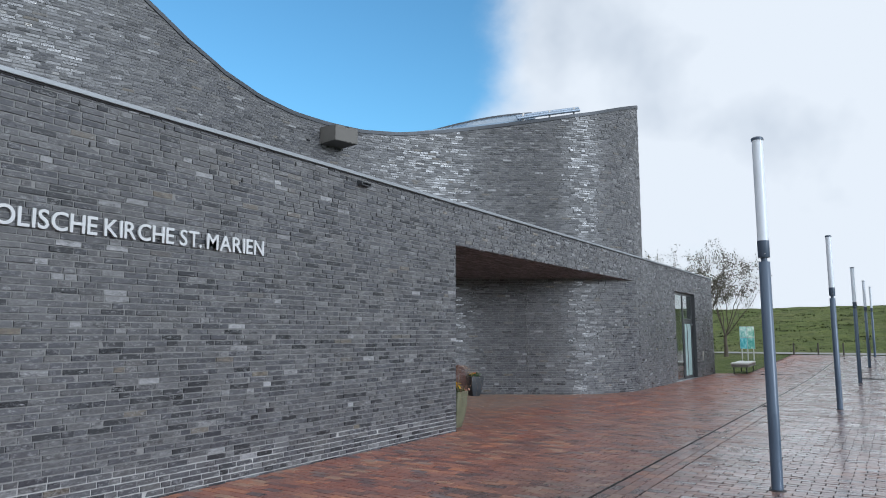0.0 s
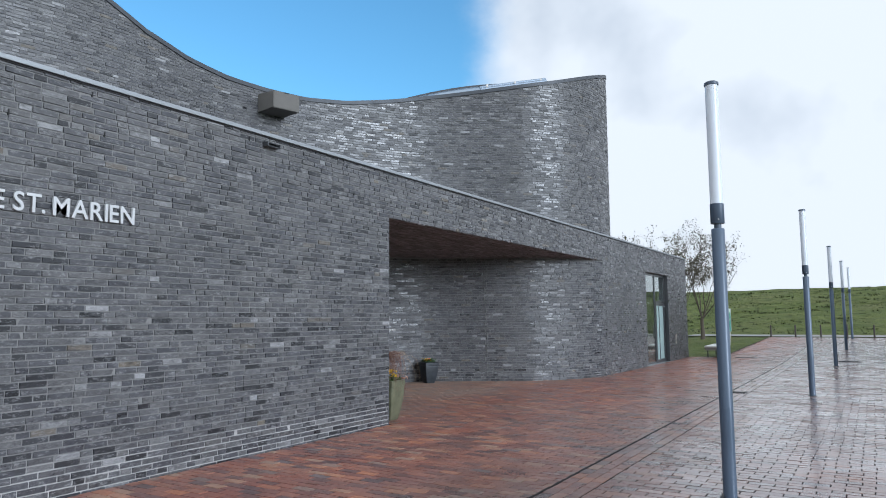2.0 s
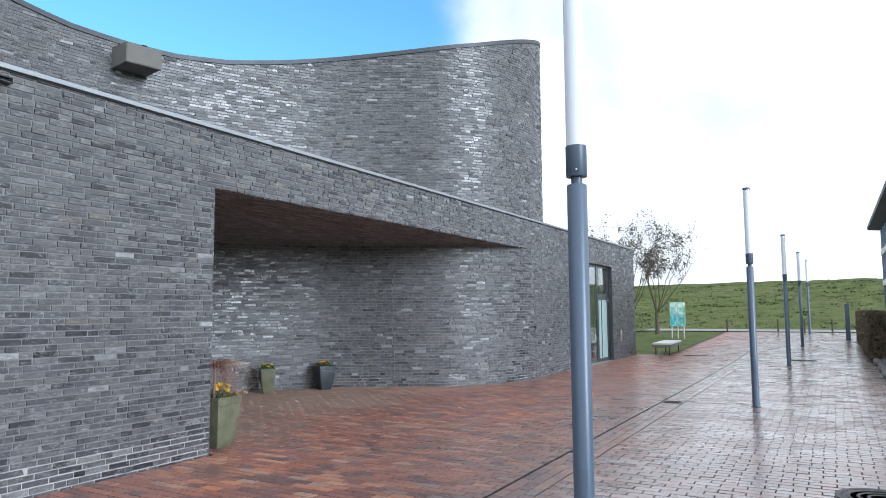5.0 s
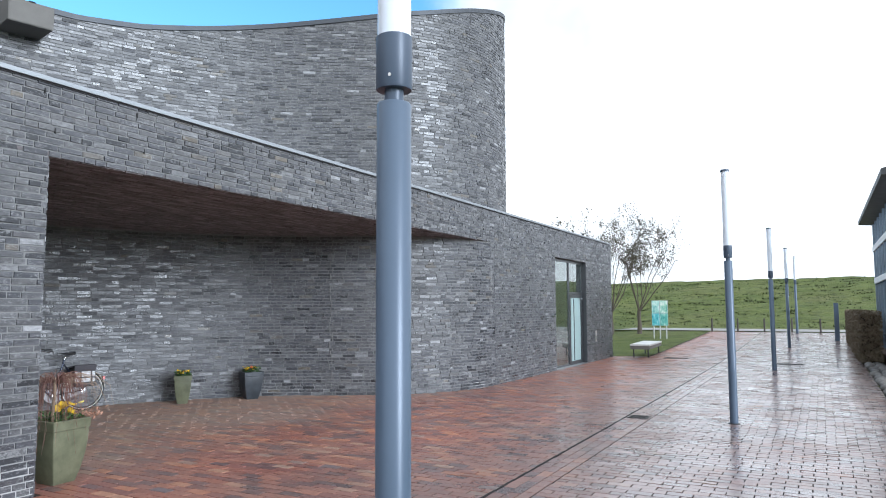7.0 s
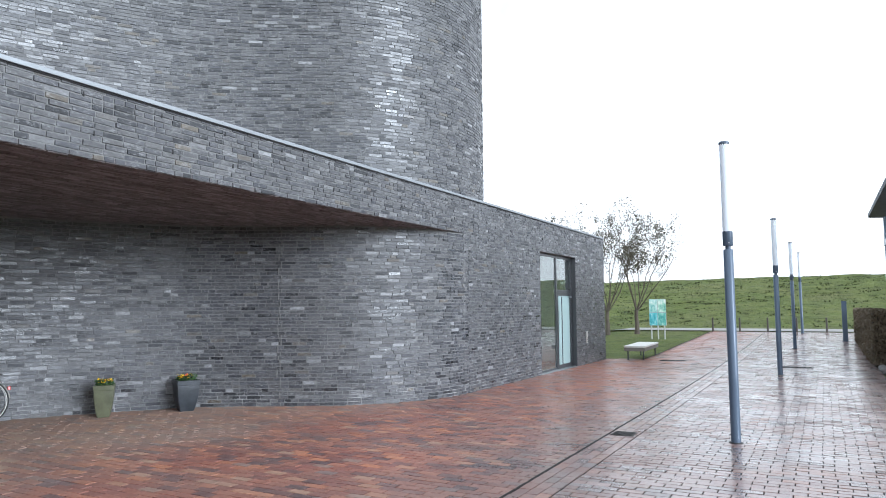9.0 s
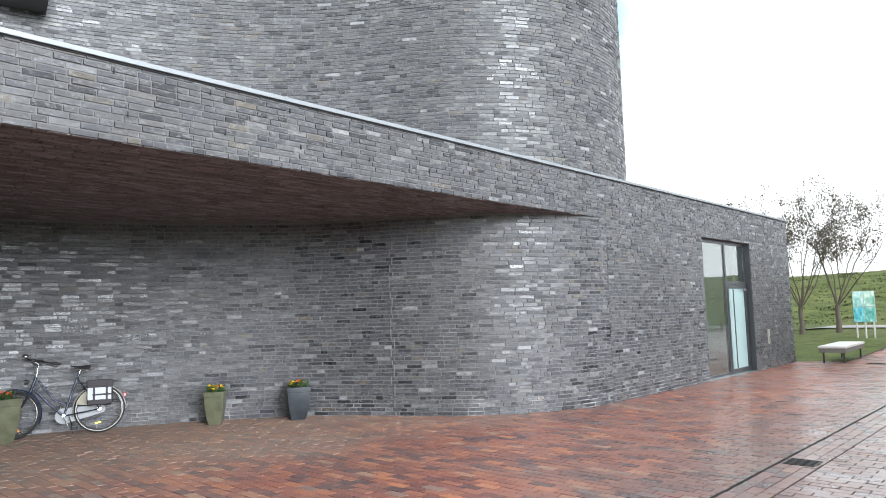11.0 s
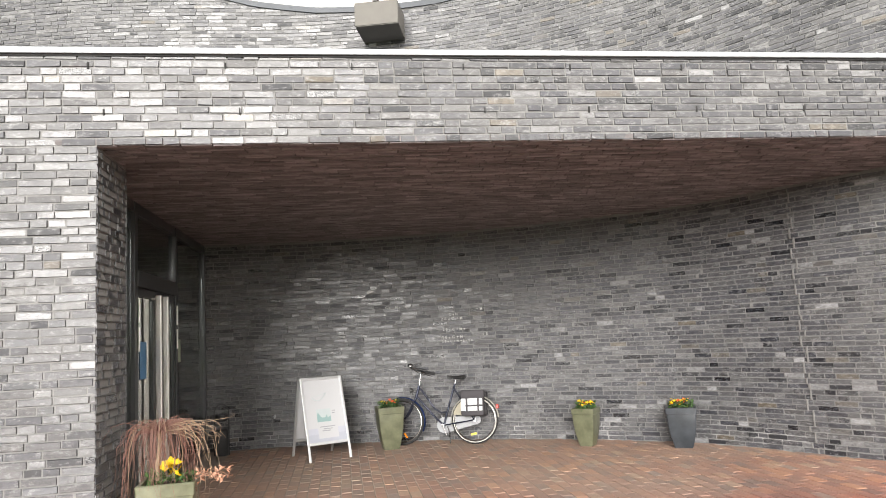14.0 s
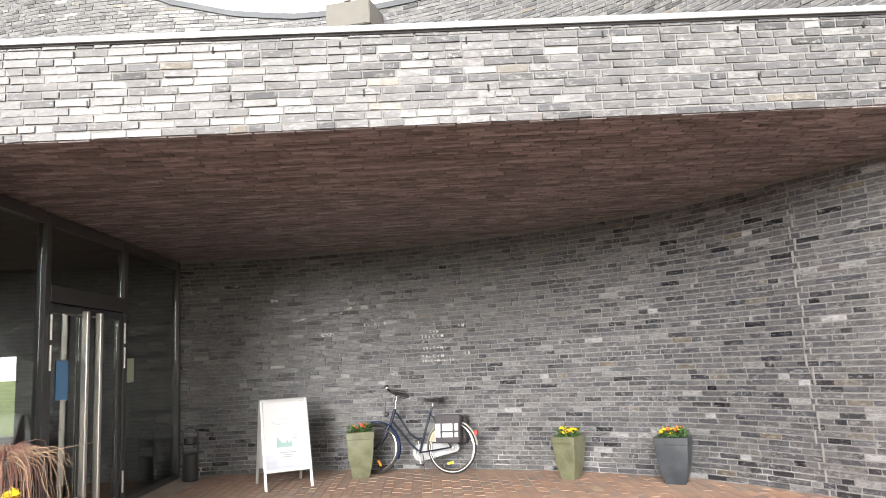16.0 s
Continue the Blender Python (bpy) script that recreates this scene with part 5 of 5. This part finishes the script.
part("rear_lamp", box(-0.362, -0.318, -0.03, 0.03, 0.50, 0.56, 0.008), M_REDREF, bike, "red rear lamp")

# ---------- chalk marks on the porch wall ----------
M_CHALK = painted("white chalk", (0.50, 0.50, 0.49), 0.9, 0, 0.2, 60)
chalk = thing("chalk_writing", Matrix(), "rows of faint white chalk blessing marks on bricks", "writing")


def chalk_line(text, y_mid, z, size):
    y = y_mid
    for ch in text:
        if ch != " ":
            cu = bpy.data.curves.new("glyph", "FONT")
            cu.body, cu.size, cu.extrude, cu.offset, cu.resolution_u = ch, size, 0.0008, 0.0008, 2
            tmp = bpy.data.objects.new("glyph", cu)
            scene.collection.objects.link(tmp)
            me = bpy.data.meshes.new_from_object(tmp.evaluated_get(bpy.context.evaluated_depsgraph_get()))
            bpy.data.objects.remove(tmp)
            bpy.data.curves.remove(cu)
            me.materials.append(M_CHALK)
            ob = new("chalk_mark", me)
            ob.parent = chalk
            d = 0.05
            p0, p1 = Vector((porch_depth(y), y)), Vector((porch_depth(y + d), y + d))
            u = (p1 - p0).normalized()
            nn = Vector((u.y, -u.x))
            o = p0 + nn * 0.0125
            ob.matrix_world = Matrix(((u.x, 0, nn.x, o.x), (u.y, 0, nn.y, o.y), (0, 1, 0, z - (0.3 * size if ch == "*" else 0.0)), (0, 0, 0, 1)))
        y += size * (0.85 if ch not in "MC" else 1.1)


chalk_line("20*C+M", 13.80, 1.83, 0.062)
chalk_line("20*C+M+", 13.82, 1.665, 0.055)
chalk_line("20*C+M", 13.80, 1.545, 0.060)
chalk_line("15", 14.40, 1.57, 0.06)
chalk_line("20*C+M+B+20", 13.80, 1.485, 0.048)
chalk_line("C+M", 13.92, 1.90, 0.05)
chalk_line("+M", 14.33, 1.96, 0.06)
chalk_line("C* M* B", 12.95, 2.06, 0.055)

# ---------- forecourt fittings ----------
M_IRON = painted("wet cast iron", (0.035, 0.034, 0.033), 0.45, 0.7, 0.25, 12)
manhole = thing("manhole_cover", pose(0.34, 11.9, ground_z(0.34, 11.9) + 0.004), "round dark cast iron manhole cover in the paving", "manhole")
part("frame_ring", lathe([(0.31, 0.0), (0.36, 0.0), (0.36, 0.007), (0.31, 0.007), (0.31, 0.0)], 40), M_IRON, manhole, "", True)
part("cover", lathe([(0.0, 0.0), (0.305, 0.0), (0.305, 0.006), (0.0, 0.006)], 40), M_IRON, manhole)
for r in (0.08, 0.16, 0.24):
    part("raised_ring", lathe([(r, 0.006), (r + 0.03, 0.006), (r + 0.028, 0.010), (r + 0.002, 0.010), (r, 0.006)], 36), M_IRON, manhole, "", True)


def grate(x, y, w, l, turn=0):
    g = thing("drain_grate", pose(x, y, ground_z(x, y) + 0.003, 0, 0, turn), "small dark cast iron drain grate beside the gutter line", "drain", "drain grates")
    part("frame", box(-w / 2, w / 2, -l / 2, l / 2, -0.01, 0.003, 0.002), M_IRON, g)
    for i in range(5):
        yy = -l / 2 + l * (i + 0.7) / 5.4
        part("bar", box(-w / 2 + 0.02, w / 2 - 0.02, yy - 0.012, yy + 0.012, 0.003, 0.009, 0.002), M_IRON, g)


grate(-2.60, 17.75, 0.30, 0.30)
grate(-4.3, 30.6, 0.8, 0.35)
grate(-0.9, 29.3, 0.8, 0.35)
slot = strip("gutter_slot", -2.808, -2.785, -4.0, 46.0, 0.0015, M_HOLE, 1, 90)
tagged(slot, "narrow dark gutter slot along the paving", "gutter", kind="structure")

# ---------- bench ----------
M_SLAB = painted("wet pale bench slab", (0.62, 0.61, 0.58), 0.35, 0, 0.08, 3)
M_BENCHSIDE = painted("grey-brown bench side", (0.15, 0.14, 0.125), 0.6, 0, 0.15, 6)
bx, by = -5.52, 31.75
bench = thing("bench", pose(bx, by, ground_z(bx, by), 0, 0, 3), "low slab bench with pale top and thin dark legs", "bench")
part("top", box(-0.33, 0.33, -1.35, 1.35, 0.385, 0.44, 0.006), M_SLAB, bench, "pale wet top")
part("side_frame", box(-0.318, 0.318, -1.335, 1.335, 0.27, 0.384, 0.006), M_BENCHSIDE, bench, "dark frame")
for xx in (-0.24, 0.24):
    for yy in (-1.15, 1.15):
        part("leg", box(xx - 0.02, xx + 0.02, yy - 0.02, yy + 0.02, -0.02, 0.269, 0.003), M_ANTHRA, bench)

# ---------- painted stele ----------
ax, ay = -6.85, 40.9
stele = thing("art_stele", pose(ax, ay, ground_z(ax, ay), 0, 0, 6) @ Matrix.Diagonal((1.2, 1.2, 0.92, 1)), "upright double panel painted turquoise and white on pale posts", "artwork")
M_POST2 = painted("pale grey post", (0.52, 0.52, 0.50), 0.5)


def paint_mat(name, a, b, c, sx):
    k = Nodes(name, rough=0.35)
    k.color(k.ramp(k.noise(3.2, 4, (sx, sx, 1.3)), [(0.3, a), (0.5, b), (0.7, c)]))
    return k.m


for yy in (-0.24, 0.0, 0.24):
    part("post", tube([(yy, 0, -0.05), (yy, 0, 1.0)], 0.025, 10), M_POST2, stele, "", True)
part("back_board", box(-0.31, 0.31, -0.03, 0.03, 0.62, 1.93, 0.006), painted("grey board edge", (0.40, 0.41, 0.42), 0.5), stele, "grey board")
tiles = [(-0.30, -0.01, 1.29, 1.92, (0.08, 0.36, 0.34), (0.42, 0.68, 0.62), (0.82, 0.88, 0.82)), (0.01, 0.30, 1.29, 1.92, (0.08, 0.34, 0.24), (0.38, 0.64, 0.52), (0.80, 0.86, 0.78)),
         (-0.30, -0.01, 0.63, 1.26, (0.03, 0.30, 0.36), (0.16, 0.55, 0.60), (0.70, 0.84, 0.84)), (0.01, 0.30, 0.63, 1.26, (0.04, 0.28, 0.24), (0.18, 0.50, 0.44), (0.60, 0.76, 0.68))]
for i, (x0, x1, z0, z1, a, b, c) in enumerate(tiles):
    part("painted_panel", box(x0, x1, -0.042, -0.031, z0, z1, 0.002), paint_mat("turquoise painting " + "abcd"[i], a, b, c, 2.0), stele, "turquoise and white painted panel")

# ---------- fence posts and signs by the path ----------
M_POSTW = painted("weathered dark wood", (0.075, 0.065, 0.058), 0.8, 0, 0.25, 10)
for i in range(8):
    x = -5.2 + 1.28 * i
    y = 46.2
    post = thing("fence_post", pose(x, y, ground_z(x, y)), "low weathered dark post at the path's edge", "post", "posts along the dike path")
    part("shaft", lathe([(0.0, -0.1), (0.045, -0.1), (0.042, 0.66), (0.03, 0.70), (0.0, 0.71)], 10), M_POSTW, post)
x, y = 0.55, 40.6
tall = thing("bollard", pose(x, y, ground_z(x, y)), "tall dark blue square steel post", "post")
part("shaft", box(-0.09, 0.09, -0.05, 0.05, -0.05, 1.62, 0.008), M_POLE, tall)
part("foot_plate", box(-0.14, 0.14, -0.10, 0.10, -0.03, 0.012, 0.004), M_COLLAR, tall)

# ---------- trees ----------
k = Nodes("grey tree bark", rough=0.9, spec=0.2)
k.color(k.mix(k.noise(9, 6, (1, 1, 0.3)), (0.055, 0.045, 0.035), (0.14, 0.12, 0.095)))
k.bump(k.noise(25, 5, (1, 1, 0.3)), 0.8, 0.02)
M_BARK = k.m
M_TREELEAF = painted("dull brown-green leaf", (0.085, 0.075, 0.045), 0.7, 0, 0.35, 3)


def tree(x, y, height, seed, spread=1.0):
    rnd = random.Random(seed)
    z = ground_z(x, y)
    tr = thing("tree", pose(x, y, z), "half-bare tree with upswept limbs and sparse brown-green leaves", "tree", "trees on the lawn")
    trunk_h = 1.15
    part("trunk", tube([(0, 0, -0.1), (0.02, 0.0, 0.4), (-0.02, 0.03, 0.8), (0.0, 0.0, trunk_h)], [0.14, 0.105, 0.095, 0.10], 10), M_BARK, tr, "", True)
    limbs, leaves = bmesh.new(), bmesh.new()

    def leaf(p):
        for _ in range(rnd.choice((1, 2, 2, 3))):
            c = p + Vector([rnd.gauss(0, 0.07) for _ in range(3)])
            s = rnd.uniform(0.030, 0.056)
            e = Euler([rnd.uniform(0, 6.3) for _ in range(3)]).to_matrix()
            leaves.faces.new([leaves.verts.new(c + e @ Vector(v)) for v in ((-s, 0, 0), (0, -s * 0.6, 0), (s, 0, 0), (0, s * 0.6, 0))])

    def grow(p, d, length, r, depth):
        n = 5
        pts, rs = [p.copy()], [r]
        for i in range(n):
            d = (d + Vector([rnd.gauss(0, 0.11) for _ in range(3)]) + Vector((0, 0, 0.05))).normalized()
            p = p + d * length / n
            pts.append(p.copy())
            rs.append(r * (1 - 0.6 * (i + 1) / n))
            if depth > 0 and i >= 1:
                for _ in range(2 if depth < 3 else 1):
                    if rnd.random() < 0.85:
                        q = Vector((rnd.gauss(0, 1), rnd.gauss(0, 1), rnd.gauss(0.25, 0.5))).normalized()
                        grow(p.copy(), (d * 0.75 + q * 0.62).normalized(), length * rnd.uniform(0.34, 0.55), rs[-1] * 0.55, depth - 1)
            if depth <= 1 and rnd.random() < 0.20:
                leaf(p)
        if depth <= 1 and rnd.random() < 0.55:
            leaf(p)
        tube(pts, rs, 7 if depth >= 3 else 4, limbs)

    for i in range(8):
        a = 2 * math.pi * i / 7 + rnd.uniform(-0.35, 0.35)
        out = rnd.uniform(0.30, 0.75) * spread if i else 0.05
        grow(Vector((0, 0, trunk_h - 0.08)), Vector((out * math.cos(a), out * math.sin(a), 1)).normalized(), height * rnd.uniform(0.56, 0.74), 0.033, 3)
    ob = part("branchwork", limbs, M_BARK, tr, "thin upswept limbs")
    ob["kind"] = "stuff"
    ob = part("crown", leaves, M_TREELEAF, tr, "sparse brown-green leaves")
    ob["kind"] = "stuff"


tree(-8.7, 44.7, 5.1, 71, 1.0)
tree(-10.2, 44.6, 5.3, 72, 1.0)
tree(-12.4, 45.3, 5.2, 73, 1.1)

# ---------- low glazed building across the forecourt ----------
M_BLUEFRAME = painted("blue-grey window frame", (0.20, 0.26, 0.33), 0.4, 0.2, 0.06, 6)
M_WHITEBAND = painted("white facade band", (0.70, 0.71, 0.72), 0.5, 0, 0.04, 3)
M_EAVE = painted("dark roof edge", (0.06, 0.062, 0.066), 0.55, 0.2, 0.1, 4)
M_PLINTH = painted("red-brown timber plinth", (0.15, 0.085, 0.06), 0.6, 0, 0.2, 6)
FX, B0, B1 = 1.78, 25.5, 36.4
hall_b = thing("glazed_building", Matrix(), "low glazed building with blue-grey frames and a dark eave", "building")
part("plinth", box(FX - 0.22, FX + 0.1, B0, B1, -0.1, 0.34, 0.01), M_PLINTH, hall_b, "red-brown timber plinth")
part("back_wall", box(FX + 5.0, FX + 5.2, B0, B1, -0.1, 4.7), M_PLASTER, hall_b)
part("end_wall", box(FX + 0.14, FX + 5.0, B1 - 0.2, B1 - 0.05, -0.1, 4.7), M_PLASTER, hall_b)
part("end_wall", box(FX + 0.14, FX + 5.0, B0, B0 + 0.2, -0.1, 4.7), M_PLASTER, hall_b)
part("floor_slab", box(FX + 0.11, FX + 5.0, B0 + 0.2, B1 - 0.2, 0.2, 0.3), M_HALLFLOOR, hall_b)
part("band", box(FX - 0.03, FX + 0.1, B0, B1, 2.55, 2.75, 0.006), M_WHITEBAND, hall_b, "white band")
part("band", box(FX - 0.03, FX + 0.1, B0, B1, 3.72, 3.92, 0.006), M_WHITEBAND, hall_b, "white band")
y = B0
while y < B1 - 0.3:
    for z0, z1 in ((0.345, 2.545), (2.755, 3.715), (3.925, 4.72)):
        win = part("window", box(FX - 0.02, FX + 0.09, y, y + 0.07, z0, z1, 0.004), M_BLUEFRAME, hall_b, "blue-grey framed window")
        g = part("pane", box(FX + 0.03, FX + 0.042, y + 0.072, y + 1.098, z0 + 0.002, z1 - 0.002), M_GLASS, win)
        g.visible_shadow = False
        if z1 - z0 > 2:
            part("cross_bar", box(FX - 0.01, FX + 0.028, y + 0.072, y + 1.098, 0.80, 0.86, 0.003), M_BLUEFRAME, win)
    y += 1.17
bm = bmesh.new()
sec = [(FX - 0.42, 4.78), (FX - 0.42, 4.92), (FX + 5.4, 6.2), (FX + 5.4, 6.05), (FX + 0.1, 4.74)]
f0, f1 = [bm.verts.new((a, B0 - 0.3, b)) for a, b in sec], [bm.verts.new((a, B1 + 0.35, b)) for a, b in sec]
bm.faces.new(f0)
bm.faces.new(f1[::-1])
for i in range(5):
    bm.faces.new((f0[i], f0[(i + 1) % 5], f1[(i + 1) % 5], f1[i]))
part("roof", bm, M_EAVE, hall_b, "dark sloping roof with a deep eave")

# stones between paving and plinth
k = Nodes("grey boulder", rough=0.7)
o_ = k.add("ShaderNodeObjectInfo")
k.color(k.mix(k.noise(9, 5), k.ramp(o_.outputs["Random"], [(0, (0.09, 0.085, 0.08)), (1, (0.20, 0.19, 0.18))]), (0.13, 0.12, 0.11)))
k.bump(k.noise(30, 5), 0.6, 0.01)
border = thing("stone_border", Matrix(), "bed of rounded grey stones beside the paving", "stone bed")
rnd = random.Random(81)
stones = []
for i in range(5):
    bm = bmesh.new()
    bmesh.ops.create_icosphere(bm, subdivisions=2, radius=0.13)
    for v in bm.verts:
        v.co *= 1 + 0.25 * noise.noise(v.co * 9 + Vector((i * 7, 0, 0)))
        v.co.z *= 0.72
    me = bpy.data.meshes.new("stone")
    bm.to_mesh(me)
    bm.free()
    me.materials.append(k.m)
    for p_ in me.polygons:
        p_.use_smooth = True
    stones.append(me)
y = 20.5
while y < 30.7:
    for x in (1.16, 1.40):
        ob = new("stone", stones[rnd.randrange(5)])
        ob.parent = border
        xx, yy, s = x + rnd.uniform(-0.05, 0.05), y + rnd.uniform(-0.06, 0.06), rnd.uniform(0.65, 1.15)
        ob.matrix_world = pose(xx, yy, ground_z(xx, yy) + 0.0, rnd.uniform(-20, 20), rnd.uniform(-20, 20), rnd.uniform(0, 360)) @ Matrix.Diagonal((s, s, s, 1))
    y += 0.235

# hedge
hedge = thing("hedge", Matrix(), "clipped brownish hornbeam hedge beside the paving", "hedge")
M_HEDGECORE = painted("dark hedge inside", (0.035, 0.028, 0.018), 0.95, 0, 0.3, 12)
M_HEDGELEAF = painted("brown hedge leaf", (0.155, 0.122, 0.080), 0.75, 0, 0.3, 9)
HX0, HX1, HY0, HY1, HZ = 0.90, 1.50, 29.8, 41.5, 1.36
zb = ground_z(1.3, 36) - 0.1
part("core", box(HX0 + 0.06, HX1 - 0.06, HY0 + 0.06, HY1 - 0.06, zb, HZ + 0.14, 0.05), M_HEDGECORE, hedge, "dark inside")
rnd = random.Random(83)
verts, faces = [], []
for _ in range(9000):
    f = rnd.random()
    x, y, z = rnd.uniform(HX0, HX1), rnd.uniform(HY0, HY1), rnd.uniform(zb + 0.1, HZ + 0.2)
    if f < 0.55:
        x = HX0 + rnd.uniform(-0.02, 0.06)
    elif f < 0.78:
        z = HZ + 0.2 + rnd.uniform(-0.06, 0.03)
    else:
        y = HY0 + rnd.uniform(-0.02, 0.06)
    e = Euler([rnd.uniform(0, 6.3) for _ in range(3)]).to_matrix()
    s = rnd.uniform(0.025, 0.05)
    n0 = len(verts)
    verts += [tuple(Vector((x, y, z)) + e @ Vector(v)) for v in ((-s, 0, 0), (0, -s * 0.6, 0), (s, 0, 0), (0, s * 0.6, 0))]
    faces.append((n0, n0 + 1, n0 + 2, n0 + 3))
ob = from_lists("leaves", verts, faces, M_HEDGELEAF, hedge)
ob["kind"] = "stuff"

# tussocks on the dike and the lawn
M_TUFT = painted("dark grass tussock", (0.060, 0.076, 0.024), 0.9, 0, 0.35, 1)
rnd = random.Random(91)
verts, faces = [], []
for _ in range(2600):
    x, y = rnd.uniform(-45, 28), 52.5 + 26 * rnd.random()
    z = ground_z(x, y) + dike(y) + crest_tilt(x, y) - 0.03
    h, w_ = rnd.uniform(0.05, 0.17), rnd.uniform(0.15, 0.6)
    for _ in range(9):
        a = rnd.uniform(0, 6.3)
        dx, dy = math.cos(a), math.sin(a)
        ox, oy = rnd.uniform(-w_, w_), rnd.uniform(-w_, w_) * 0.6
        n0 = len(verts)
        verts += [(x + ox - dy * 0.06, y + oy + dx * 0.06, z), (x + ox + dy * 0.06, y + oy - dx * 0.06, z), (x + ox + dx * 0.12, y + oy + dy * 0.12, z + h * rnd.uniform(0.6, 1.1))]
        faces.append((n0, n0 + 1, n0 + 2))
ob = from_lists("grass_tussocks", verts, faces, M_TUFT)
tagged(ob, "dark grass tussocks scattered over the dike slope", "grass", kind="stuff")

# ---------- brickwork and paving, piece by piece ----------
HOLES = [(JAMB - 0.5, TANGENT - 0.5 - 0.02, -1, SOFFIT), (DOOR_Y0 - 0.5, DOOR_Y1 - 0.5, -1, DOOR_Z)]
place_bricks(lay(FRONT_LINE, -0.04, TOP, 11, holes=HOLES), wall_front, lambda s, z: JAMB + 0.3 < s + 0.5 < 16.5 and z > SOFFIT)
place_bricks(lay(Line([(FRONT, JAMB), (FRONT - 0.72, JAMB)][::-1]), 0.0, SOFFIT, 12), wall_front, lambda s, z: False)
place_bricks(lay(PORCH, 0.0, SOFFIT - 0.02, 13), wall_porch, lambda s, z: 4.0 < s < 6.4 and 0.25 < z < 2.6)
bricks = [b for b in lay(TOWER, 3.75, 12.0, 14, top=lambda s: rim(s) - 0.022)]
place_bricks(bricks, tower, lambda s, z: 9.5 < s < 12.6 and z > 6.0)

PAVER_FACES = ((4, 5, 6, 7), (0, 1, 5, 4), (1, 2, 6, 5), (2, 3, 7, 6), (3, 0, 4, 7))


def inside_church(x, y):
    """True where the church stands on the ground."""
    if x > FRONT + 0.01:
        return False
    if y < JAMB or y > TANGENT:
        return not (DOOR_Y0 < y < DOOR_Y1 and x > FRONT - 0.1) and y < END
    return x < porch_depth(y)


def pave():
    rnd = random.Random(21)
    out = []

    def add(x0, x1, y0, y1):
        xm, ym = (x0 + x1) / 2, (y0 + y1) / 2
        if inside_church(xm, ym):
            return
        if xm < FRONT - 0.05 and ym > END - 0.1:
            return
        h, i = rnd.gauss(0, 0.0009), 0.0018
        tx, ty = rnd.gauss(0, 0.0008), rnd.gauss(0, 0.0010)
        turn = rnd.gauss(0, 0.006)
        c = []
        for k, (x, y) in enumerate(((x0, y0), (x1, y0), (x1, y1), (x0, y1)) * 2):
            inset = i if k > 3 else 0.0
            x = x + (inset if x == x0 else -inset)
            y = y + (inset if y == y0 else -inset)
            dx, dy = x - xm, y - ym
            x, y = xm + dx - dy * turn, ym + dy + dx * turn
            z = ground_z(x, y) + ((h + (tx if dx > 0 else -tx) + (ty if dy > 0 else -ty)) if k > 3 else -0.011)
            c.append((x, y, z))
        out.append((tuple(c), xm, ym))

    L, W, J = 0.230, 0.109, 0.010
    for x_from, x_to, offset in ((-12.6, -2.80, 0.0), (-2.40, PAVE_E, 0.07)):
        row, y = 0, -5.9
        while y < 46.0:
            x = x_from - (0.5 * (L + J) if row % 2 else 0.0) + rnd.uniform(-0.012, 0.012)
            while x < x_to:
                a, b = max(x, x_from), min(x + L, x_to)
                if not JAMB < y < TANGENT:
                    a = max(a, FRONT + 0.012)
                if b - a > 0.03:
                    if x_from > -3 or a > -6.6 or JAMB < y < TANGENT:
                        if not (y > END and a < FRONT + 0.3):
                            if not (y > 31 and a < -5.35):
                                add(a, b, y, y + W)
                x += L + J
            y += W + J
            row += 1
    for k in range(3):
        x = -2.775 + k * 0.122
        y = -5.9 + 0.08 * k
        while y < 46.0:
            add(x, x + 0.115, y, y + L)
            y += L + J
    return out


place_bricks(pave(), pavement, lambda x, y: -4.4 < x < -2.9 and 11.0 < y < 16.0, "paving_brick", M_PAVER, PAVER_FACES)
